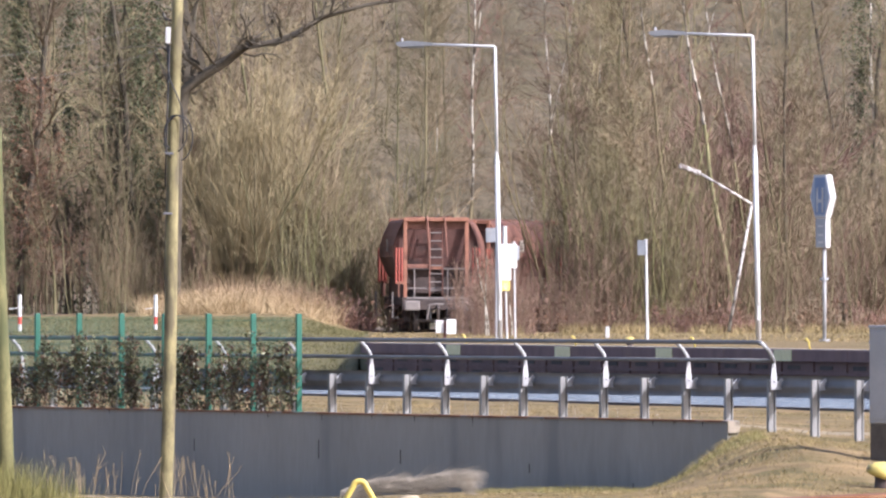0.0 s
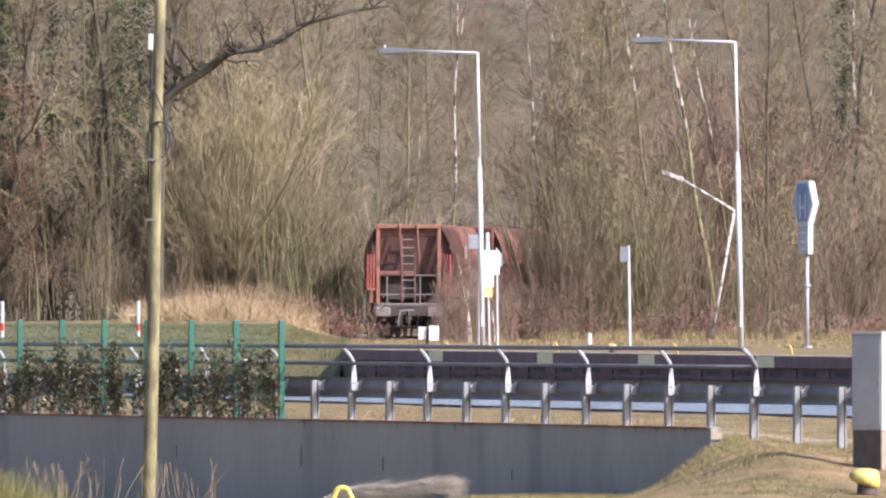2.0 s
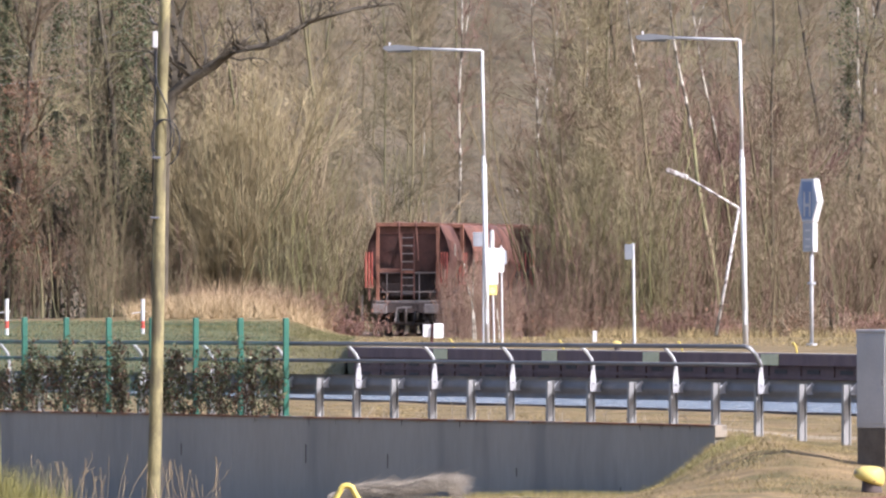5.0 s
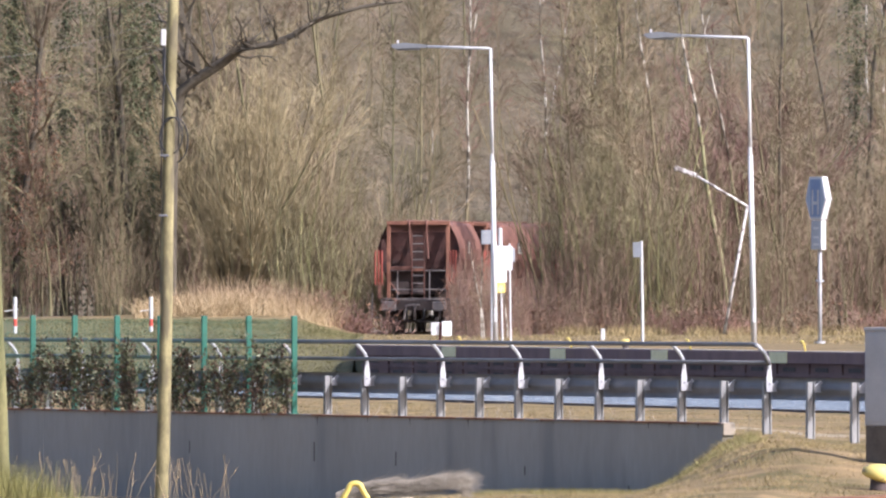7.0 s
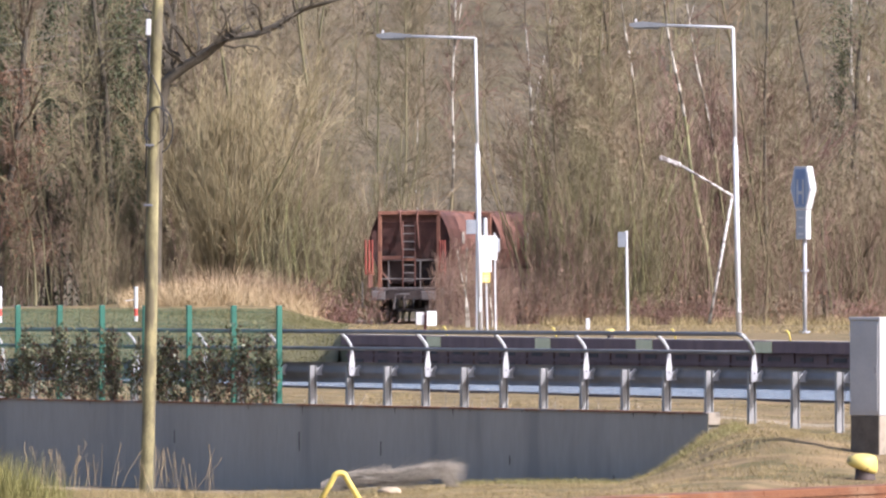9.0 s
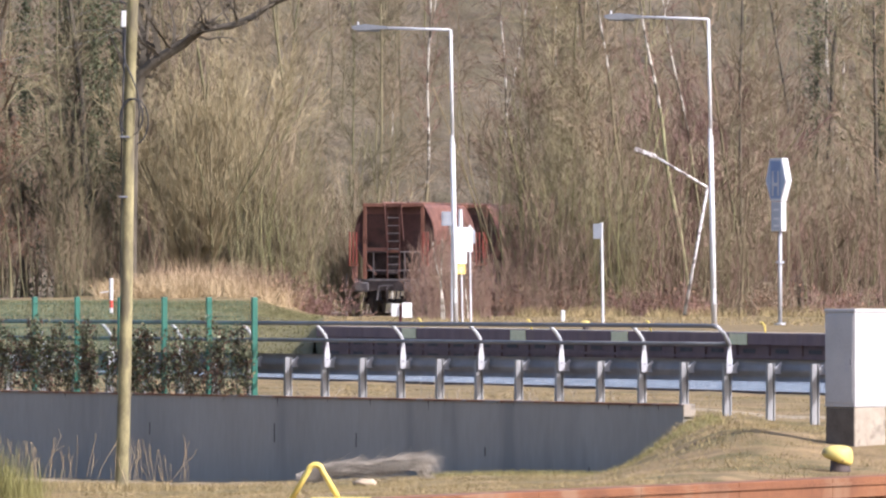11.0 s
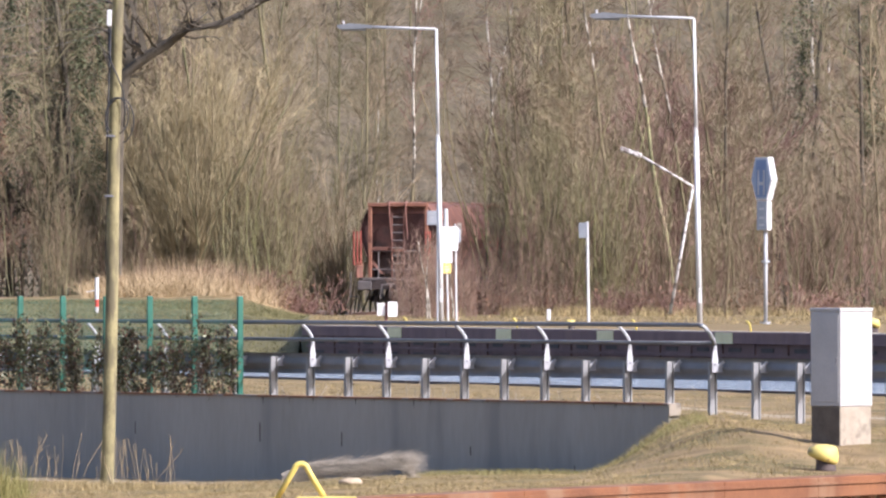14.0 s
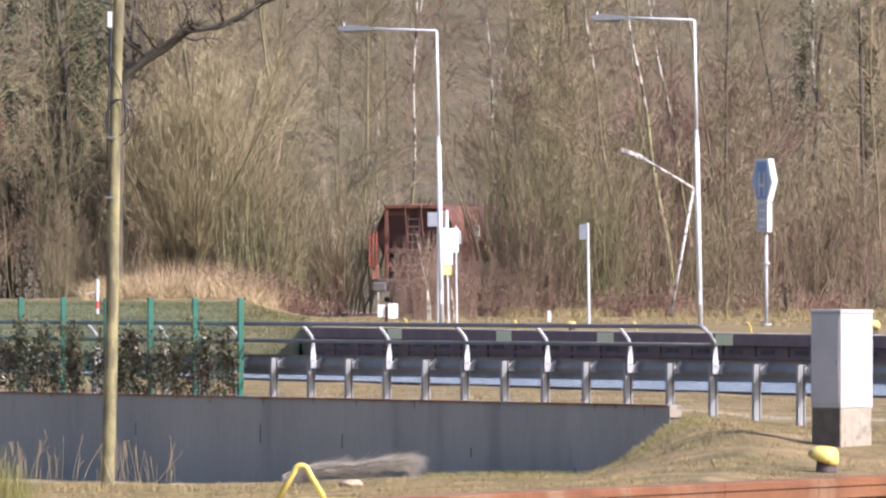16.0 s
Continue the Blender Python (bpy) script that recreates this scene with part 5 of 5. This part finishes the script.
    birch(-0.32, 434, 0.05, 9.5, 0.05)
    birch(7.3, 406, -0.5, 12.0, 0.05, -0.1)
    for x, y in ((-14.6, 396), (-12.3, 398), (-17.0, 399), (7.4, 400), (12.8, 400), (14.6, 402), (18.8, 404), (-10.6, 404)):
        put("tall", x, y, None, 1.0)
    for i in range(26):                               # stand of straight saplings beside and behind the siding
        x, y = R.uniform(-5.2, 0.5), R.uniform(393, 424)
        if not in_track(x, y, 2.6):
            put("olivepoles", x, y, None, R.uniform(0.75, 1.05))
    for i in range(9):                                # their outer row, towards the mound
        put("olivepoles", R.uniform(-5.3, -4.1), R.uniform(390, 396), None, R.uniform(0.6, 0.85))
    for x, y in ((6.6, 389.5), (7.9, 388.5), (12.4, 389)):
        put("tall", x, y, None, R.uniform(0.75, 0.9))
    for x, y, k in ((5.3, 394.5, 0.95), (6.1, 393.5, 0.9), (5.7, 396.5, 1.0)):
        put("tall", x, y, None, k)
    for x, y in ((5.1, 393.2), (5.9, 394.8), (6.6, 392.4), (5.5, 398)):
        put("olivepoles", x, y, None, R.uniform(1.15, 1.3))
    for i in range(7):                                # saplings on the sun's side of the siding
        put("olivepoles", R.uniform(5.8, 9.0), R.uniform(387, 391), None, R.uniform(0.65, 0.85))
    for i in range(16):                               # thin reddish growth between the bank and the wagons
        x, y = R.uniform(1.5, 6.0), R.uniform(381, 391)
        if not in_track(x, y, 2.0):
            put("redpoles", x, y, None, R.uniform(0.35, 0.55) if x < 5.0 else R.uniform(0.6, 0.9))
    for i in range(18):                               # brush on the bank before the wagons
        put("redpoles", R.uniform(1.15, 2.4), R.uniform(345, 365), None, R.uniform(0.42, 0.62))
    for i in range(30):
        put("poles" if R.random() < 0.68 else "redpoles", R.uniform(5.2, 22), R.uniform(386, 398), None, R.uniform(0.7, 1.1))
    for i in range(34):
        put("poles" if R.random() < 0.5 else "redpoles", R.uniform(-22, -9.0), R.uniform(393, 406), None, R.uniform(0.7, 1.1))
    for x, y in ((8.4, 384), (9.4, 385), (10.4, 384), (-4.6, 386), (-3.6, 387), (-2.9, 388), (-5.4, 385), (13.5, 386), (16, 387), (5.4, 386), (19, 386), (3.4, 384)):
        put("bush", x, y, None, R.uniform(0.8, 1.1))
    for i in range(9):                                # undergrowth at the foot of the darker trees
        put("poles", R.uniform(-21, -9.5), R.uniform(388, 393), None, R.uniform(0.4, 0.7))
    for i in range(10):                               # tall growth that shades the siding from the sun's side
        put("brownfan" if i % 2 else "redfan", R.uniform(7.6, 13.5), R.uniform(403, 424), None, R.uniform(1.15, 1.45))
    for i in range(8):                                # olive poles that close the view of the siding
        put("olivepoles", 5.4 + 0.16 * i, R.uniform(388, 396), None, R.uniform(0.65, 0.9))
    for i in range(6):
        x, y = R.uniform(6.5, 12.5), R.uniform(422, 436)
        if not in_track(x, y, 3.0):
            put("redfan", x, y, None, R.uniform(1.2, 1.5))
    # the depth of the wood
    for i in range(128):
        x, y = R.uniform(-25, 27), R.uniform(402, 486)
        if not in_track(x, y, 3.0) and not (0 < x * 400 / y < 4.3 and y < 440):
            put(R.choice(("tall", "grey", "tall", "grey", "poles", "fan" if x < 0 else "brownfan", "redpoles")), x, y, None, R.uniform(0.8, 1.2))
    for i in range(72):
        put("far", R.uniform(-32, 36), R.uniform(490, 640), None, R.uniform(0.8, 1.2))

    # old oak with one long limb, dark against the wood
    segs = []
    path = [(-0.2, 0, -0.3), (-0.15, 0, 3), (-0.1, 0, 5.5), (0.0, 0, 7.3), (0.27, 0, 8.45), (1.08, -0.1, 9.06), (1.76, -0.2, 9.45), (2.43, -0.3, 10.0), (3.54, -0.4, 10.15), (4.29, -0.5, 10.45), (5.23, -0.6, 11.04), (6.86, -0.6, 11.5), (8.3, -0.6, 11.7)]
    rad = [0.32, 0.3, 0.28, 0.25, 0.22, 0.195, 0.17, 0.15, 0.13, 0.11, 0.095, 0.07, 0.035]
    spec = [(5, 0.2, 0.04, 0.1, 1.6, 0.8, 0.5, 0.018), (3, 0.25, 0.0, 0.1, 1.6, 0.8, 0.5, 0.013), TIP]
    for i in range(len(path) - 1):
        p, q = np.array(path[i]), np.array(path[i + 1])
        segs.append((p, q, rad[i], rad[i + 1], 0))
        if i >= 3:
            for _ in range(4):
                d = rng.normal(size=3) + [0.3, 0, 0.5]
                sub = []
                shoot(sub, rng, p + (q - p) * rng.random(), d / np.linalg.norm(d), rng.uniform(1.2, 2.6), rad[i] * 0.35, 0, spec)
                segs += [(*s[:4], s[4] + 1) for s in sub]
    for x0, z0, dx in ((1.0, 9.0, -0.17), (0.35, 8.55, 0.06)):
        sub = []
        shoot(sub, rng, np.array([x0, 0, z0]), np.array([dx, 0, 1.0]), 6.0, 0.12, 0, spec)
        segs += [(*s[:4], s[4] + 1) for s in sub]
    plant("oak_tree", pose(-9.6, 388, 1.2), segs, M_DBARK, M_DBARK, "old dark oak with a long crooked limb", "tree", "", 1, 8)
    for x, y, h, k in ((18.3, 409, 12, 0.13), (16.2, 432, 15, 0.12), (21.0, 426, 15, 0.14), (7.3, 401, 14, 0.1), (12.9, 406, 13, 0.1)):
        plant("dark_tree", pose(x, y, far_z(x, y)), tall_tree(rng, h, k, 1.0, 0.02), M_DBARK, M_TWIGG, "bare dark-barked tree with level branches", "tree", "dark trees", 1, 7)
    # trunks clad in ivy
    for x, y, h, w in ((-15.6, 396, 14, 0.5), (-11.4, 402, 13, 0.9), (-12.6, 406, 14, 1.0), (-17.6, 406, 14, 1.0), (7.0, 398, 5, 0.22), (-14.2, 408, 14, 1.2), (-16.4, 412, 14, 1.2), (-10.6, 399, 12, 0.7), (19.8, 438, 14, 0.7), (17.4, 447, 15, 0.8), (23.6, 446, 15, 0.9)):
        segs = tall_tree(rng, h, 0.2)
        z = rng.uniform(0, h, int(2600 * h / 8))
        q = rng.uniform(0, 2 * math.pi, len(z))
        wz = 1.3 * w * (0.8 + 0.5 * np.sin(z * 1.7 + x)) * np.abs(rng.normal(0, 0.7, len(z)))
        pts = np.stack([np.cos(q) * wz, np.sin(q) * wz, z], 1)
        plant("ivy_clad_tree", pose(x, y, far_z(x, y)), segs, M_DBARK, M_TWIGG, "bare tree with its trunk clad in dark ivy", "tree", "ivy-clad trees", 1, 6, [("ivy", cards_mesh("ivy", pts, 0.06, M_IVY, rng))])
    # beech that kept its withered leaves
    for x, y, h in ((-14.2, 393, 8.5), (-15.6, 396, 7.0),):
        segs = tall_tree(rng, h, 0.06)
        plant("beech_sapling", pose(x, y, far_z(x, y)), segs, M_BARK, M_TWIGR, "young beech holding withered russet leaves", "tree", "beech saplings", 1, 5, [leaves_on(segs, rng, 0.32, 0.055, M_BROWNLEAF, "withered_leaves", 2)])
    # thin birches by the lamp
    for x, y, h, lean in ((1.38, 342, 2.7, -0.06), (1.46, 343, 2.6, -0.03), (2.22, 345, 2.5, 0.02)):
        segs = []
        d = UP + np.array([lean, 0, 0])
        shoot(segs, rng, O3 - UP * 0.1, d / np.linalg.norm(d), h, 0.03, 0, [(14, 0.03, 0.0, 0.4, 1.0, 0.6, 0.3, 0.012), (3, 0.2, 0.03, 0.2, 1.5, 0.6, 0.5, 0.008), TIP])
        plant("birch_sapling", pose(x, y, far_z(x, y)), segs, M_BIRCH, M_TWIGR, "thin white birch sapling on the bank", "tree", "birch saplings")


def scatter(rng, n, x0, x1, y0, y1, zf, keep=None):
    out = []
    while len(out) < n:
        x, y = rng.uniform(x0, x1), rng.uniform(y0, y1)
        if keep is None or keep(x, y):
            out.append((x, y, zf(x, y) - 0.02))
    return out


def slope_z(x, y):
    """Grass slope that falls to the canal beside the far quay's wall."""
    f, top = far_y(x), far_z(x, far_y(x) + 50)
    if y < f + 23.25:
        return -0.5 + (top + 0.03) * min(max((y - f + 2.1) / 25.35, 0), 1)
    return top - 0.47 + 0.47 * min((y - f - 23.25) / 26.75, 1)


def scatter2(rng, n, x0, x1, y0, y1, keep):
    return [p[:2] for p in scatter(rng, n, x0, x1, y0, y1, lambda x, y: 0.0, keep)]


def build_grass():
    rng = np.random.default_rng(21)

    def stuff(name, me, label, cat):
        tagged(new(name, me), label, cat, kind="stuff")
    mound = []
    for cx, cy in scatter2(rng, 430, -10.6, -3.6, 379, 391, lambda x, y: rng.random() < math.exp(-((x + 7.6) / 2.6) ** 2 - ((y - 384) / 4.5) ** 2)):
        n = rng.integers(14, 46)
        mound += [(x, y, far_z(x, y) - 0.02) for x, y in zip(rng.normal(cx, 0.16, n), rng.normal(cy, 0.3, n))]
    stuff("dry_reeds", blades_mesh("dry_reeds", mound, 0.6, 0.026, M_REED, rng, 0.75), "tall straw-coloured dry grass on a mound", "dry grass")
    wild = scatter(rng, 2400, -10.2, -3.6, 380, 391, far_z, lambda x, y: rng.random() < math.exp(-((x + 6.6) / 2.2) ** 2))
    stuff("dry_stalks", blades_mesh("dry_stalks", wild, 1.1, 0.016, M_STALK, rng, 0.3), "tall ragged dry stalks over the mound", "dry grass")
    fringe = scatter(rng, 7000, 2.0, 23, 372, 391, far_z, lambda x, y: noise.noise((x * 0.7, y * 0.2, 3)) > 0.08 and not in_track(x, y, 1.8))
    stuff("dry_grass_fringe", blades_mesh("dry_grass_fringe", fringe, 0.36, 0.03, M_BLADE, rng, 0.4), "dry straw grass along the wood's edge", "dry grass")
    bank = scatter(rng, 11000, -2.4, 22, 290, 375, far_z, lambda x, y: y > far_y(x) + 9)
    stuff("far_bank_grass", blades_mesh("far_bank_grass", bank, 0.09, 0.03, M_BLADE, rng, 0.5), "short dry grass on the far quay", "dry grass")
    slope = scatter(rng, 19000, -14, -2.6, 283, 375, slope_z, lambda x, y: far_y(x) - 1 < y < far_y(x) + 52)
    stuff("slope_grass", blades_mesh("slope_grass", slope, 0.1, 0.03, M_LAWNBLADE, rng, 0.6), "rough olive grass on the canal slope", "grass")
    lawn = scatter(rng, 12000, -20, -2.6, 300, 375, far_z, lambda x, y: y > far_y(x) + 50)
    stuff("far_lawn_grass", blades_mesh("far_lawn_grass", lawn, 0.09, 0.03, M_LAWNBLADE, rng, 0.5), "short rough grass on the far bank", "grass")
    yard = scatter(rng, 90000, -8, 8, 118, 168, yard_z, lambda x, y: quay_y(x) + 0.4 < y < wall_y(x) - 0.4 and noise.noise((x * 1.1, y * 0.5, 9)) > -0.25)
    stuff("yard_grass", blades_mesh("yard_grass", yard, 0.06, 0.01, M_BLADE, rng, 0.6), "short worn grass between quay and wall", "grass")
    green = scatter(rng, 4500, 0.5, 4.6, 140, 162, yard_z, lambda x, y: wall_y(x) - 7 < y < wall_y(x) - 0.6)
    stuff("green_grass", blades_mesh("green_grass", green, 0.1, 0.012, M_GREENBLADE, rng, 0.6), "greener grass on the slope by the wall's end", "grass")
    clumps = []
    for cx, cy in scatter2(rng, 70, 2.6, 7.6, 126, 160, lambda x, y: quay_y(x) + 1.5 < y < wall_y(x) - 0.4):
        n = rng.integers(25, 60)
        clumps += [(x, y, yard_z(x, y) - 0.02) for x, y in zip(rng.normal(cx, 0.13, n), rng.normal(cy, 0.35, n))]
    for _ in range(26):                               # a greener fringe where the slope meets the wall
        cx = rng.uniform(3.1, 4.5)
        clumps += [(x, y, yard_z(x, y) - 0.02) for x, y in zip(rng.normal(cx, 0.07, 45), wall_y(cx) - 0.5 - rng.random(45))]
    stuff("grass_clumps", blades_mesh("grass_clumps", clumps, 0.085, 0.01, M_OLIVEBLADE, rng, 0.5), "olive grass clumps on the yard's slope", "grass")
    verge = scatter(rng, 30000, -8, 8, 150, 215, lambda x, y: verge_z(x) * max(1 - (y - wall_y(x)) / (bank_y(x) - wall_y(x)) * 1.5, 0), lambda x, y: wall_y(x) + 0.4 < y < bank_y(x) - 5 and noise.noise((x * 0.8, y * 0.25, 8)) > -0.2)
    stuff("verge_grass", blades_mesh("verge_grass", verge, 0.055, 0.012, M_BLADE, rng, 0.6), "dry straw grass under the guardrail", "dry grass")
    # dead weed stalks and rough grass round the pole's foot
    segs = []
    for cx, n in ((-3.35, 22), (-4.35, 9), (-4.9, 10), (-5.6, 12)):
        for _ in range(n):
            x, y = cx + rng.normal(0, 0.22), 151 + rng.normal(0, 0.8)
            d = np.array([rng.normal(0, 0.16), 0, 1.0])
            shoot(segs, rng, np.array([x, y, yard_z(x, y) - 0.02]), d / np.linalg.norm(d), rng.uniform(0.3, 0.85), 0.0036, 0, [(6, 0.06, 0, 0.4, 0.4, 0.4, 0.3, 0.003), (3, 0.1, 0.05, 1, 0, 0, 0, 0.002)])
    o = tagged(new("dead_weeds", stems_mesh("dead_weeds", [s[:4] for s in segs], M_REED)), "dead straw weed stalks round the pole's foot", "weeds", kind="stuff")
    twiggy = []
    for k in rng.uniform(0.8, 15, 46):                # dead stalks along the wall's back, under the guardrail
        p = along(k, rng.uniform(-1.2, 0.35))
        d = np.array([rng.normal(0, 0.3), 0, 1.0])
        shoot(twiggy, rng, np.array([p.x, p.y, -0.02]), d / np.linalg.norm(d), rng.uniform(0.2, 0.5), 0.005, 0, [(5, 0.14, 0, 0.3, 0.9, 0.6, 0.5, 0.003), (3, 0.15, 0.05, 1, 0, 0, 0, 0.002)])
    tagged(new("verge_weeds", stems_mesh("verge_weeds", [s[:4] for s in twiggy], M_BRUSH)), "dead brown weed stalks under the guardrail", "weeds", kind="stuff")
    tuft = [(x, y, yard_z(x, y) - 0.02) for x, y in zip(rng.normal(-4.3, 1.1, 3600), rng.normal(149, 2.2, 3600))]
    stuff("rough_tufts", blades_mesh("rough_tufts", tuft, 0.15, 0.012, M_BLADE, rng, 0.4), "rough tufts of dry grass round the pole", "grass")
    near = [(x, y, yard_z(x, y) - 0.02) for x, y in zip(rng.normal(-5.4, 0.35, 2600), rng.normal(132, 0.6, 2600))]
    near += [(x, y, yard_z(x, y) - 0.3) for x, y in zip(rng.uniform(-5.3, -4.45, 1500), rng.normal(133, 0.5, 1500))]
    stuff("green_tuft", blades_mesh("green_tuft", near, 0.62, 0.012, M_TALLGRASS, rng, 0.22), "yellow-green tuft of tall grass by the stay pole", "grass")


build_ground()
build_water()
build_quay()
build_canal_edge()
build_sheet_wall()
build_far_wall()
build_track()
build_guardrail()
build_fence()
build_cabinet()
build_near_things()
build_poles()
street_lamp((1.6, 301, 0.85), 1.46, 9.12, 1.88, 0.9, "tall white street lamp with a flat head on a long arm")
street_lamp((8.44, 287, 0.85), 8.28, 9.07, 1.88, 0.9, "tall white street lamp with a flat head on a long arm")
build_leaning_lamp()
build_signs()
build_wood()
build_grass()
WAGONS = [build_wagon("faded red-brown hopper wagon, last of the train") if i == 0 else build_wagon("faded red-brown hopper wagon in the train") for i in range(4)]


def motions():
    """The train draws away up the siding; every wheelset turns with the way gone."""
    for i, (w, wheels) in enumerate(WAGONS):
        rows = []
        for k in range(33):
            t = k * 0.5
            s = run(t) + 13.3 * i
            x, y, z, a = track_at(s)
            rows.append((t, pose(x, y, z, 0.229, 0, -math.degrees(a))))
        walk(w, rows)
        for ws, y in wheels:
            walk(ws, [(k * 0.25, pose(0, y, 0.46, -math.degrees((run(k * 0.25) - START) / 0.46), 0, 0)) for k in range(65)])


motions()
